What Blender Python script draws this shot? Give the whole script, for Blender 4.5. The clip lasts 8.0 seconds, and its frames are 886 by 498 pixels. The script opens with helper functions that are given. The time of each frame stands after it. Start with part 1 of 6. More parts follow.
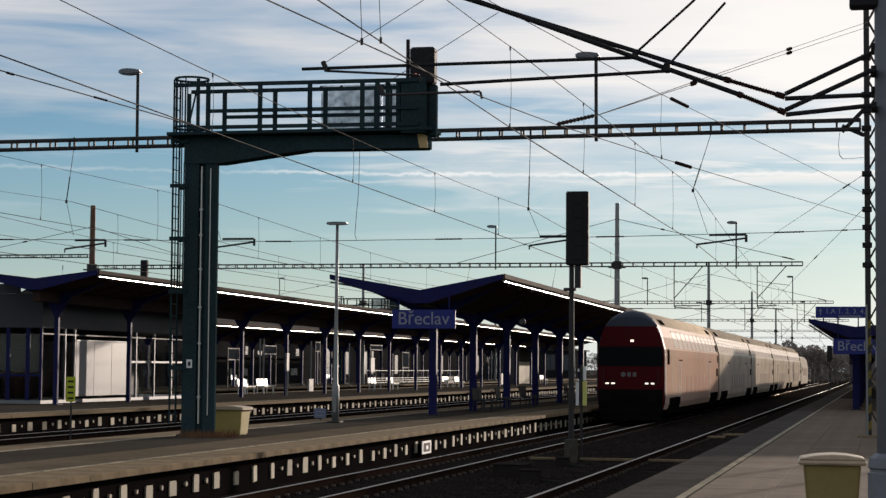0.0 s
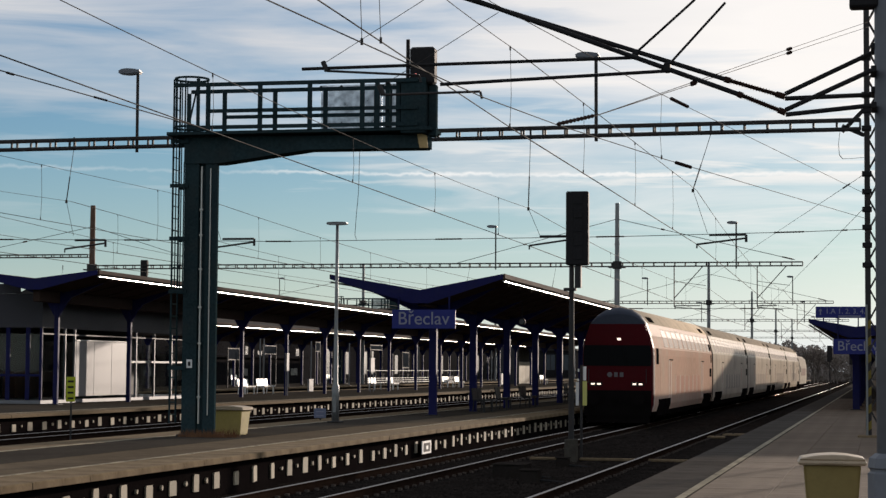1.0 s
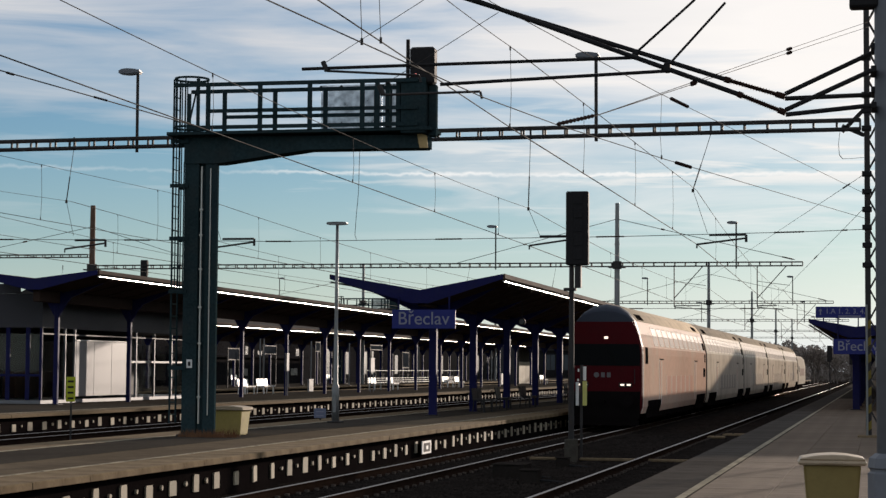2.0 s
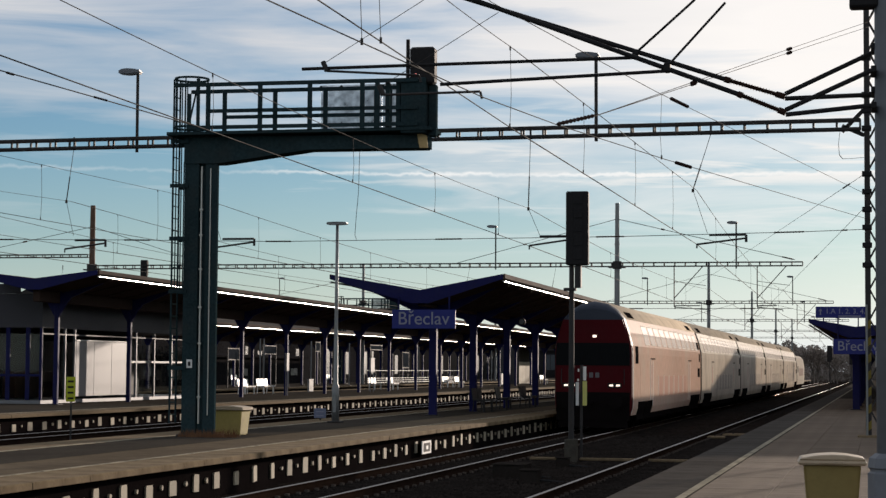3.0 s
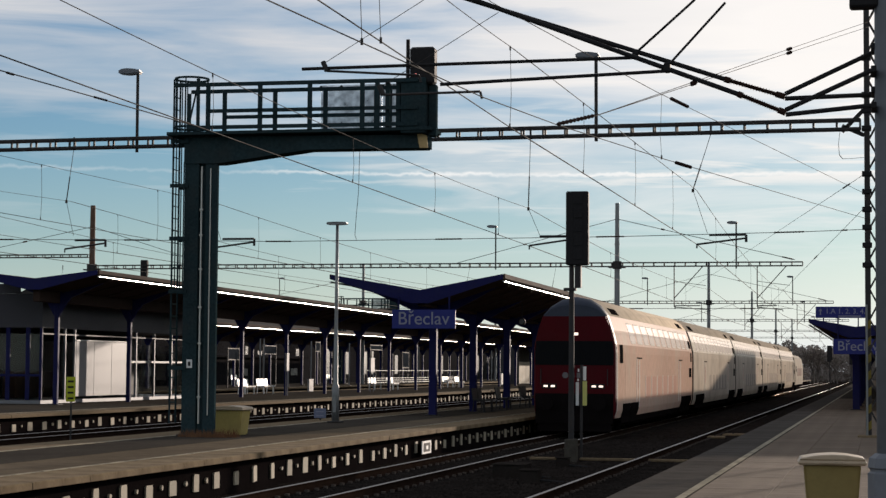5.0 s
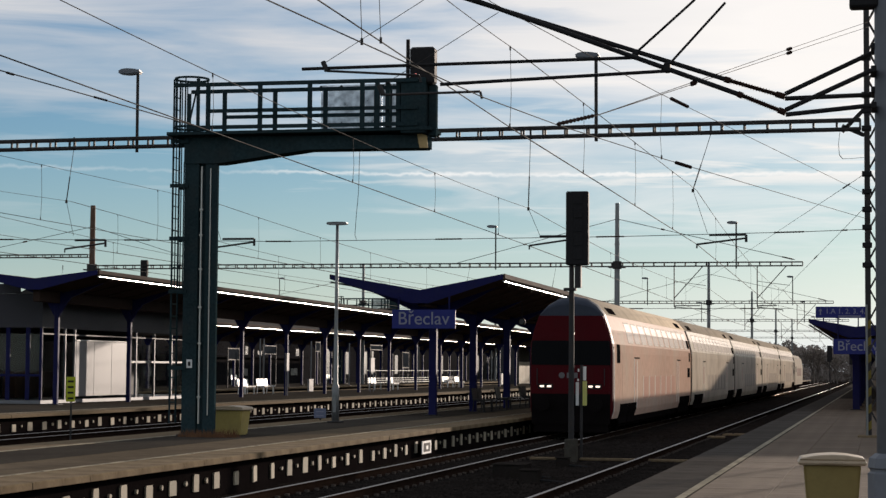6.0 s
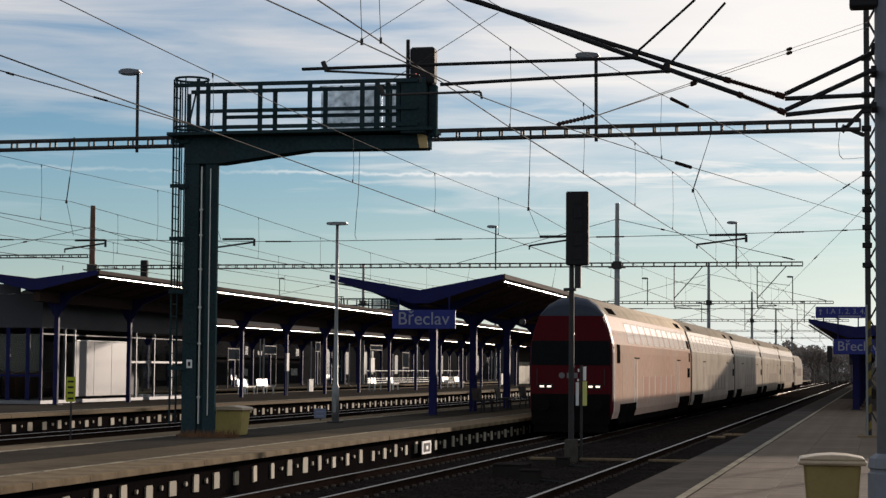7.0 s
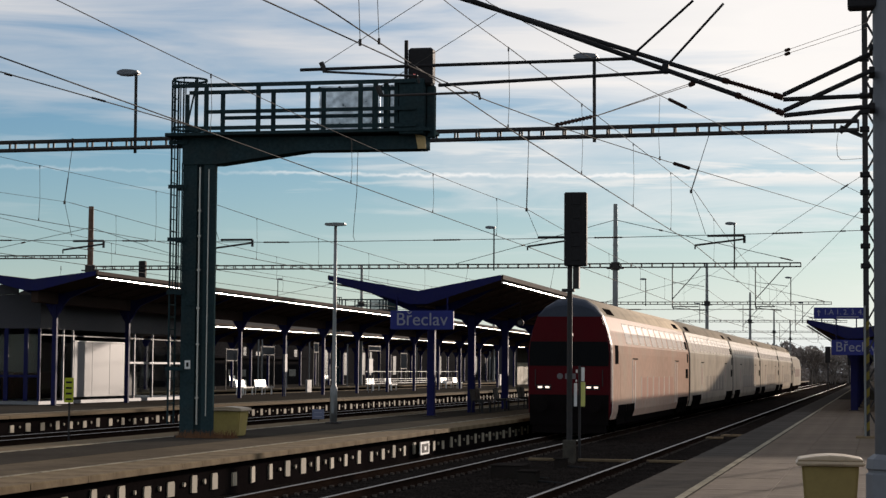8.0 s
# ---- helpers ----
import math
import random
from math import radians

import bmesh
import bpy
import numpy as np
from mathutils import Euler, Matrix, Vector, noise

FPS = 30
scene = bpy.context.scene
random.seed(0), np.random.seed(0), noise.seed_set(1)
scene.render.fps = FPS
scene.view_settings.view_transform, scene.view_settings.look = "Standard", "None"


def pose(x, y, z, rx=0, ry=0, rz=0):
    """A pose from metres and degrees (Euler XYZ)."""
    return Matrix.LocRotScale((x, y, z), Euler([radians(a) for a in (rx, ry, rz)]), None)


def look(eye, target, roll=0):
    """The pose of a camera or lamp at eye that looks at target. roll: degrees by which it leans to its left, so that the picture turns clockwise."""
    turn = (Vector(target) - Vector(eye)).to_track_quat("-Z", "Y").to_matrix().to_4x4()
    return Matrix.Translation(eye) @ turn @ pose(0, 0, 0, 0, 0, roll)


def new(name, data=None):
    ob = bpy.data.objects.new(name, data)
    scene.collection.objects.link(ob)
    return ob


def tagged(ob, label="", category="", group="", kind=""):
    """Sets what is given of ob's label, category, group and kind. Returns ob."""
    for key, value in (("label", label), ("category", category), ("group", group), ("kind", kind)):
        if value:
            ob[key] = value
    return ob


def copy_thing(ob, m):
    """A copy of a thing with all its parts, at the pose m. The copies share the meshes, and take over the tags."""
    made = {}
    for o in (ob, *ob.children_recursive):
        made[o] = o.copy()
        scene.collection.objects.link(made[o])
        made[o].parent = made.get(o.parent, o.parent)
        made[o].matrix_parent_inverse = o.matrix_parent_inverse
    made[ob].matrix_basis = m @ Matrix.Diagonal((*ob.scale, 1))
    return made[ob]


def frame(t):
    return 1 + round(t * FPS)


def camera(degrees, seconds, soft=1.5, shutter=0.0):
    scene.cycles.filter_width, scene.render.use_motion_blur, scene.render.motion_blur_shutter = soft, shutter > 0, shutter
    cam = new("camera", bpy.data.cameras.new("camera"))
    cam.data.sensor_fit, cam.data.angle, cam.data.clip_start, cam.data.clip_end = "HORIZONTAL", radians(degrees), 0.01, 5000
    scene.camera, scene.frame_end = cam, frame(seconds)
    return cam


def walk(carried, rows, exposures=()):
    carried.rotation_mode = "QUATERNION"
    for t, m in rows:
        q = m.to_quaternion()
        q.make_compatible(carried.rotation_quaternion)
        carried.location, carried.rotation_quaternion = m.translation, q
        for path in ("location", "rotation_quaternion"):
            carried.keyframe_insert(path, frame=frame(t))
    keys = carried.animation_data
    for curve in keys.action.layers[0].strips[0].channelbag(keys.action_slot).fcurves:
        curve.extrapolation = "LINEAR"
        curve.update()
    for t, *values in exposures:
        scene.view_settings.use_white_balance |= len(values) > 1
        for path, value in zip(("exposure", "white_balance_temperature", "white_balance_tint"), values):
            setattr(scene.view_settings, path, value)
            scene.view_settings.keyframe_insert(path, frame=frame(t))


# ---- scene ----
# camera: stands on the platform, nearly still, with a small tremble at the end
EYE = Vector((0.0, 0.0, 2.206))
cam = camera(26.19, 8.0, soft=1.4)


def aim(left=0.0, up=0.0):
    """The camera's pose; left and up are small extra turns in degrees."""
    yaw, pitch = radians(12.971 + left), radians(3.560 + up)
    way = Vector((-math.sin(yaw) * math.cos(pitch), math.cos(yaw) * math.cos(pitch), math.sin(pitch)))
    return look(EYE, EYE + way, 0.4246)


STILL = aim()
walk(cam, [(0.0, STILL), (3.0, STILL), (6.8, STILL), (7.0, aim(0, 0.004)), (7.5, aim(0, 0.051)), (8.0, aim(-0.053, 0.027))])

# ---- light ----
SUN_AZ, SUN_EL = radians(16), radians(8.7)  # to the right of the track's direction, low winter sun
world = bpy.data.worlds.new("sky")
scene.world = world
world.use_nodes = True
wt = world.node_tree
wt.nodes.clear()


def wnode(kind, **kw):
    n = wt.nodes.new(kind)
    for k, v in kw.items():
        if k == "op":
            n.operation = v
        elif k == "blend":
            n.blend_type = v
    return n


def wmath(op, a, b=None):
    n = wnode("ShaderNodeMath", op=op)
    for i, v in enumerate((a, b)):
        if v is None:
            continue
        if isinstance(v, (int, float)):
            n.inputs[i].default_value = v
        else:
            wt.links.new(v, n.inputs[i])
    return n.outputs[0]


sky = wt.nodes.new("ShaderNodeTexSky")
sky.sky_type = "NISHITA"
sky.sun_disc = False
sky.sun_elevation, sky.sun_rotation = SUN_EL, SUN_AZ
sky.air_density, sky.dust_density, sky.ozone_density = 1.0, 0.2, 3.0
tc = wt.nodes.new("ShaderNodeTexCoord")
sep = wt.nodes.new("ShaderNodeSeparateXYZ")
wt.links.new(tc.outputs["Generated"], sep.inputs[0])
up = wmath("MAXIMUM", sep.outputs["Z"], 0.0)
# thin high cloud: streaks stretched sideways, denser overhead
mapn = wt.nodes.new("ShaderNodeMapping")
mapn.inputs["Scale"].default_value = (4.0, 4.0, 34.0)
mapn.inputs["Rotation"].default_value = (0.03, 0.06, 0)
wt.links.new(tc.outputs["Generated"], mapn.inputs[0])
n1 = wt.nodes.new("ShaderNodeTexNoise")
n1.inputs["Scale"].default_value, n1.inputs["Detail"].default_value, n1.inputs["Roughness"].default_value = 1.5, 9.0, 0.54
n1.inputs["Distortion"].default_value = 0.5
wt.links.new(mapn.outputs[0], n1.inputs["Vector"])
# clouds shine where they stand nearer the sun
dot = wt.nodes.new("ShaderNodeVectorMath")
dot.operation = "DOT_PRODUCT"
wt.links.new(tc.outputs["Generated"], dot.inputs[0])
dot.inputs[1].default_value = (math.sin(SUN_AZ) * math.cos(SUN_EL), math.cos(SUN_AZ) * math.cos(SUN_EL), math.sin(SUN_EL))
near_sun = wt.nodes.new("ShaderNodeMapRange")
near_sun.inputs["From Min"].default_value, near_sun.inputs["From Max"].default_value = 0.82, 0.95
wt.links.new(dot.outputs["Value"], near_sun.inputs["Value"])
density = wmath("ADD", wmath("ADD", n1.outputs["Fac"], wmath("MULTIPLY", wmath("SUBTRACT", up, 0.125), 3.8)), wmath("MULTIPLY", near_sun.outputs[0], 0.16))
cramp = wt.nodes.new("ShaderNodeValToRGB")
cramp.color_ramp.elements[0].position, cramp.color_ramp.elements[1].position = 0.43, 0.82
wt.links.new(density, cramp.inputs[0])
cloudcol = wt.nodes.new("ShaderNodeMix")
cloudcol.data_type = "RGBA"
n2 = wt.nodes.new("ShaderNodeTexNoise")
n2.inputs["Scale"].default_value, n2.inputs["Detail"].default_value = 2.5, 4.0
wt.links.new(mapn.outputs[0], n2.inputs["Vector"])
cloudcol.inputs["A"].default_value = (7.2, 7.25, 7.5, 1)
cloudcol.inputs["B"].default_value = (11.5, 10.8, 10.2, 1)
wt.links.new(wmath("MULTIPLY", near_sun.outputs[0], wmath("ADD", wmath("MULTIPLY", n2.outputs["Fac"], 0.5), 0.75)), cloudcol.inputs["Factor"])
mix = wt.nodes.new("ShaderNodeMix")
mix.data_type = "RGBA"
zenith = wt.nodes.new("ShaderNodeMapRange")  # the veil thins out overhead
for key, v in (("From Min", 0.30), ("From Max", 0.70), ("To Min", 0.9), ("To Max", 0.40)):
    zenith.inputs[key].default_value = v
wt.links.new(up, zenith.inputs["Value"])
wt.links.new(wmath("MULTIPLY", cramp.outputs["Color"], zenith.outputs[0]), mix.inputs["Factor"])
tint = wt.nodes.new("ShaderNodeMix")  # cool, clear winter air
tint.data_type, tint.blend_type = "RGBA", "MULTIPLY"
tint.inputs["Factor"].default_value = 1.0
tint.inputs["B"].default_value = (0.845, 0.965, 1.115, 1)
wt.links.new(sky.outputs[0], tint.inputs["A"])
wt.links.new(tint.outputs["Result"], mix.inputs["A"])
wt.links.new(cloudcol.outputs["Result"], mix.inputs["B"])
back = wt.nodes.new("ShaderNodeBackground")
back.inputs["Strength"].default_value = 0.093
# an old condensation trail, frayed, at one height above the horizon
wav = wt.nodes.new("ShaderNodeTexNoise")
wav.inputs["Scale"].default_value, wav.inputs["Detail"].default_value = 150.0, 2.0
wt.links.new(tc.outputs["Generated"], wav.inputs["Vector"])
off = wmath("SUBTRACT", wmath("SUBTRACT", sep.outputs["Z"], 0.1012), wmath("MULTIPLY", wmath("SUBTRACT", wav.outputs["Fac"], 0.5), 0.004))
trail = wmath("MAXIMUM", wmath("SUBTRACT", 1.0, wmath("MULTIPLY", wmath("ABSOLUTE", off), 800.0)), 0.0)
patch = wmath("MULTIPLY", wmath("MAXIMUM", wmath("SUBTRACT", n2.outputs["Fac"], 0.3), 0.0), 1.6)
trailmix = wt.nodes.new("ShaderNodeMix")
trailmix.data_type = "RGBA"
wt.links.new(wmath("MINIMUM", wmath("MULTIPLY", wmath("MULTIPLY", trail, wmath("ADD", wmath("MULTIPLY", near_sun.outputs[0], 3.0), 0.6)), patch), 0.85), trailmix.inputs["Factor"])
wt.links.new(mix.outputs["Result"], trailmix.inputs["A"])
trailmix.inputs["B"].default_value = (10.3, 10.2, 10.0, 1)
# crisp wisps of higher cloud, low in the sky
wmap = wt.nodes.new("ShaderNodeMapping")
wmap.inputs["Scale"].default_value = (7.0, 7.0, 85.0)
wmap.inputs["Rotation"].default_value = (0.0, -0.05, 0)
wt.links.new(tc.outputs["Generated"], wmap.inputs[0])
n3 = wt.nodes.new("ShaderNodeTexNoise")
n3.inputs["Scale"].default_value, n3.inputs["Detail"].default_value, n3.inputs["Roughness"].default_value = 1.3, 6.0, 0.55
n3.inputs["Distortion"].default_value = 0.8
wt.links.new(wmap.outputs[0], n3.inputs["Vector"])
wisp = wmath("MINIMUM", wmath("MULTIPLY", wmath("MAXIMUM", wmath("SUBTRACT", n3.outputs["Fac"], 0.52), 0.0), 8.0), 1.0)
wband = wmath("MAXIMUM", wmath("SUBTRACT", 1.0, wmath("MULTIPLY", wmath("ABSOLUTE", wmath("SUBTRACT", up, 0.11)), 16.0)), 0.0)
wispmix = wt.nodes.new("ShaderNodeMix")
wispmix.data_type = "RGBA"
wt.links.new(wmath("MULTIPLY", wmath("MULTIPLY", wisp, wband), wmath("ADD", wmath("MULTIPLY", near_sun.outputs[0], 0.75), 0.15)), wispmix.inputs["Factor"])
wt.links.new(trailmix.outputs["Result"], wispmix.inputs["A"])
wispmix.inputs["B"].default_value = (10.4, 9.9, 9.4, 1)
# pale haze towards the horizon
haze = wt.nodes.new("ShaderNodeMix")
haze.data_type = "RGBA"
low = wmath("MAXIMUM", wmath("SUBTRACT", 1.0, wmath("MULTIPLY", up, 7.5)), 0.0)
wt.links.new(wmath("MULTIPLY", wmath("MULTIPLY", low, low), wmath("ADD", wmath("MULTIPLY", near_sun.outputs[0], 0.50), 0.46)), haze.inputs["Factor"])
wt.links.new(wispmix.outputs["Result"], haze.inputs["A"])
haze.inputs["B"].default_value = (8.35, 9.25, 10.25, 1)
wt.links.new(haze.outputs["Result"], back.inputs["Color"])
wout = wt.nodes.new("ShaderNodeOutputWorld")
wt.links.new(back.outputs[0], wout.inputs[0])
sun = new("sun", bpy.data.lights.new("sun", "SUN"))
sun.data.energy, sun.data.angle, sun.data.color = 5.0, radians(0.53), (1.0, 0.84, 0.71)
sun_way = Vector((math.sin(SUN_AZ) * math.cos(SUN_EL), math.cos(SUN_AZ) * math.cos(SUN_EL), math.sin(SUN_EL)))
sun.matrix_world = look(sun_way * 100, (0, 0, 0))
scene.view_settings.exposure = 0.0

# ---- materials ----
MATS = {}


def material(name, color, rough=0.6, metal=0.0, vary=0.15, scale=6.0, bump=0.0, bscale=60.0, dirt=None, dirt_amount=0.4, stretch=(1, 1, 1), piece=0.0, coat=0.0, spec=0.22):
    """A painted or raw surface: colour with two scales of variation, optional dirt colour, fine relief, per-piece variation."""
    m = bpy.data.materials.new(name)
    m.use_nodes = True
    nt = m.node_tree
    b = nt.nodes["Principled BSDF"]
    b.inputs["Roughness"].default_value = rough
    b.inputs["Metallic"].default_value = metal
    b.inputs["Coat Weight"].default_value = coat
    b.inputs["Coat Roughness"].default_value = 0.15
    b.inputs["Specular IOR Level"].default_value = spec
    geo = nt.nodes.new("ShaderNodeTexCoord")
    mp = nt.nodes.new("ShaderNodeMapping")
    mp.inputs["Scale"].default_value = stretch
    nt.links.new(geo.outputs["Object"], mp.inputs[0])
    big = nt.nodes.new("ShaderNodeTexNoise")
    big.inputs["Scale"].default_value, big.inputs["Detail"].default_value = scale * 0.15, 5.0
    nt.links.new(mp.outputs[0], big.inputs["Vector"])
    small = nt.nodes.new("ShaderNodeTexNoise")
    small.inputs["Scale"].default_value, small.inputs["Detail"].default_value = scale * 4, 4.0
    nt.links.new(mp.outputs[0], small.inputs["Vector"])
    add = nt.nodes.new("ShaderNodeMath")
    add.operation = "ADD"
    nt.links.new(big.outputs["Fac"], add.inputs[0])
    nt.links.new(small.outputs["Fac"], add.inputs[1])
    mr = nt.nodes.new("ShaderNodeMapRange")
    mr.inputs["From Min"].default_value, mr.inputs["From Max"].default_value = 0.65, 1.35
    mr.inputs["To Min"].default_value, mr.inputs["To Max"].default_value = 1 - vary, 1 + vary
    nt.links.new(add.outputs[0], mr.inputs["Value"])
    val = mr.outputs[0]
    if piece:
        oi = nt.nodes.new("ShaderNodeObjectInfo")
        pr = nt.nodes.new("ShaderNodeMapRange")
        pr.inputs["To Min"].default_value, pr.inputs["To Max"].default_value = 1 - piece, 1 + piece
        nt.links.new(oi.outputs["Random"], pr.inputs["Value"])
        mu = nt.nodes.new("ShaderNodeMath")
        mu.operation = "MULTIPLY"
        nt.links.new(val, mu.inputs[0])
        nt.links.new(pr.outputs[0], mu.inputs[1])
        val = mu.outputs[0]
    tint = nt.nodes.new("ShaderNodeVectorMath")
    tint.operation = "SCALE"
    tint.inputs[0].default_value = color
    nt.links.new(val, tint.inputs["Scale"])
    col = tint.outputs[0]
    if dirt:
        dn = nt.nodes.new("ShaderNodeTexNoise")
        dn.inputs["Scale"].default_value, dn.inputs["Detail"].default_value, dn.inputs["Roughness"].default_value = scale * 0.5, 8.0, 0.65
        nt.links.new(mp.outputs[0], dn.inputs["Vector"])
        dr = nt.nodes.new("ShaderNodeMapRange")
        dr.inputs["From Min"].default_value, dr.inputs["From Max"].default_value = 0.48, 0.72
        dr.inputs["To Max"].default_value = dirt_amount
        nt.links.new(dn.outputs["Fac"], dr.inputs["Value"])
        mx = nt.nodes.new("ShaderNodeMix")
        mx.data_type = "RGBA"
        nt.links.new(dr.outputs[0], mx.inputs["Factor"])
        nt.links.new(col, mx.inputs["A"])
        mx.inputs["B"].default_value = (*dirt, 1)
        col = mx.outputs["Result"]
    nt.links.new(col, b.inputs["Base Color"])
    rr = nt.nodes.new("ShaderNodeMapRange")
    rr.inputs["From Min"].default_value, rr.inputs["From Max"].default_value = 0.65, 1.35
    rr.inputs["To Min"].default_value, rr.inputs["To Max"].default_value = max(0.02, rough - 0.1), min(1, rough + 0.1)
    nt.links.new(add.outputs[0], rr.inputs["Value"])
    nt.links.new(rr.outputs[0], b.inputs["Roughness"])
    if bump:
        bn = nt.nodes.new("ShaderNodeTexNoise")
        bn.inputs["Scale"].default_value, bn.inputs["Detail"].default_value = bscale, 4.0
        nt.links.new(mp.outputs[0], bn.inputs["Vector"])
        bp = nt.nodes.new("ShaderNodeBump")
        bp.inputs["Strength"].default_value = bump
        bp.inputs["Distance"].default_value = 0.02
        nt.links.new(bn.outputs["Fac"], bp.inputs["Height"])
        nt.links.new(bp.outputs[0], b.inputs["Normal"])
    MATS[name] = m
    return m


def glow(name, color, strength):
    m = bpy.data.materials.new(name)
    m.use_nodes = True
    b = m.node_tree.nodes["Principled BSDF"]
    b.inputs["Base Color"].default_value = (*color, 1)
    b.inputs["Emission Color"].default_value = (*color, 1)
    b.inputs["Emission Strength"].default_value = strength
    return m


def pane_material(name, color=(0.9, 0.95, 0.95), rough=0.03):
    m = bpy.data.materials.new(name)
    m.use_nodes = True
    b = m.node_tree.nodes["Principled BSDF"]
    b.inputs["Base Color"].default_value = (*color, 1)
    b.inputs["Transmission Weight"].default_value = 1.0
    b.inputs["Roughness"].default_value = rough
    b.inputs["IOR"].default_value = 1.05
    b.inputs["Coat Weight"].default_value = 0.5
    return m


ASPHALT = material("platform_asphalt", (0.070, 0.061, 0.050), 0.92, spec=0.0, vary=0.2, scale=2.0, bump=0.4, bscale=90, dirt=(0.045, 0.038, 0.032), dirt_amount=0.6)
# paler copy of the platform asphalt with sunlight put into its colour
ASPHALT_LIT = material("sunlit_platform_asphalt", (0.150, 0.119, 0.084), 0.92, spec=0.0, vary=0.22, scale=2.0, bump=0.4, bscale=90, dirt=(0.07, 0.058, 0.045), dirt_amount=0.6)
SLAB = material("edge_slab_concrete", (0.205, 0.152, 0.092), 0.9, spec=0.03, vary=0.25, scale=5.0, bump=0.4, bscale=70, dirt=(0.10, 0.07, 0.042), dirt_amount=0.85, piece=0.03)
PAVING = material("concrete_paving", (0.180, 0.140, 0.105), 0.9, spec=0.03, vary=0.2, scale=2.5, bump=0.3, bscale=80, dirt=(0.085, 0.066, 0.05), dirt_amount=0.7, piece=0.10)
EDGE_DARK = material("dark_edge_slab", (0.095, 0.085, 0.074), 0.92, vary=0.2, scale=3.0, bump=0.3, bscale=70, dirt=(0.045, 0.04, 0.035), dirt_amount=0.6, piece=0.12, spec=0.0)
LINE_PAINT = material("worn_line_paint", (0.36, 0.32, 0.24), 0.85, vary=0.3, scale=6, dirt=(0.10, 0.088, 0.07), dirt_amount=0.9, spec=0.0)
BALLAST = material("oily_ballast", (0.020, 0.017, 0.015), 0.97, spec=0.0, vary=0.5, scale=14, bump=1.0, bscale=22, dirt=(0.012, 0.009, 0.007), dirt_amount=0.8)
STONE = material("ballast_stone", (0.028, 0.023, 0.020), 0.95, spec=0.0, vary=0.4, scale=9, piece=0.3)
EARTH = material("trackside_earth", (0.035, 0.03, 0.026), 0.95, spec=0.0, vary=0.35, scale=3, bump=0.8, bscale=20, dirt=(0.05, 0.06, 0.03), dirt_amount=0.5)
FASTENER = material("rail_fastener_steel", (0.10, 0.083, 0.07), 0.9, 0.0, spec=0.0, vary=0.3, scale=10)
DARKCONC = material("grimy_concrete", (0.075, 0.068, 0.056), 0.92, spec=0.0, vary=0.25, scale=6, bump=0.3, bscale=60, dirt=(0.03, 0.026, 0.022), dirt_amount=0.7)
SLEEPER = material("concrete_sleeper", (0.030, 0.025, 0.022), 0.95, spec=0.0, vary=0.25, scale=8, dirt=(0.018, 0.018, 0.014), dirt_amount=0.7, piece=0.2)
RUST = material("rusty_rail_side", (0.024, 0.015, 0.011), 0.9, 0.0, spec=0.0, vary=0.3, scale=15)
RAILTOP = material("polished_rail_head", (0.56, 0.51, 0.45), 0.30, 1.0, vary=0.06, scale=12, stretch=(1, 0.05, 1))
GREEN = material("dark_green_paint", (0.025, 0.043, 0.048), 0.6, vary=0.3, scale=4, dirt=(0.04, 0.045, 0.043), dirt_amount=0.5, spec=0.0)
BLACK = material("black_paint", (0.026, 0.025, 0.026), 0.7, vary=0.25, scale=6, spec=0.06)
DARKSTEEL = material("weathered_dark_steel", (0.032, 0.030, 0.030), 0.7, 0.0, vary=0.25, scale=6, dirt=(0.06, 0.035, 0.02), dirt_amount=0.4, spec=0.3)
GALV = material("galvanised_steel", (0.24, 0.245, 0.245), 0.5, 0.6, vary=0.15, scale=6, dirt=(0.2, 0.19, 0.17), dirt_amount=0.4)
GREYPAINT = material("grey_blue_paint", (0.17, 0.18, 0.20), 0.55, vary=0.12, scale=3, dirt=(0.1, 0.1, 0.1), dirt_amount=0.4)
BLUE = material("dark_blue_paint", (0.014, 0.015, 0.075), 0.6, spec=0.08, vary=0.15, scale=3, dirt=(0.03, 0.03, 0.05), dirt_amount=0.4)
SIGNBLUE = material("sign_blue", (0.02, 0.026, 0.17), 0.4, vary=0.06, scale=3)
WHITE = material("white_paint", (0.78, 0.77, 0.74), 0.45, spec=0.5, vary=0.06, scale=4, dirt=(0.5, 0.47, 0.4), dirt_amount=0.3)
WHITEPANEL = material("white_wall_panel", (0.23, 0.225, 0.23), 0.5, vary=0.05, scale=2)
LETTER = material("sign_lettering", (0.26, 0.26, 0.31), 0.6, vary=0.08, scale=3)
SOFFIT = material("dark_soffit_boards", (0.05, 0.033, 0.027), 0.8, spec=0.02, vary=0.2, scale=4, stretch=(6, 0.4, 1))
ROOF = material("canopy_roof_sheet", (0.10, 0.075, 0.065), 0.7, 0.0, vary=0.15, scale=4)
YELLOW = material("yellow_plastic", (0.42, 0.33, 0.11), 0.6, vary=0.1, scale=5, dirt=(0.22, 0.17, 0.08), dirt_amount=0.5, bump=0.1)
OCHRE = material("dull_ochre_plastic", (0.27, 0.205, 0.075), 0.6, vary=0.1, scale=5, dirt=(0.12, 0.09, 0.045), dirt_amount=0.5, bump=0.1)
# yellow that paints low sun on the gantry arm's end
ENDPLATE = material("sunlit_end_yellow", (0.50, 0.36, 0.17), 0.7, vary=0.2, scale=6, dirt=(0.3, 0.2, 0.1), dirt_amount=0.3, spec=0.1)
PALELID = material("pale_plastic_lid", (0.47, 0.37, 0.26), 0.5, vary=0.1, scale=5, dirt=(0.3, 0.24, 0.16), dirt_amount=0.4)
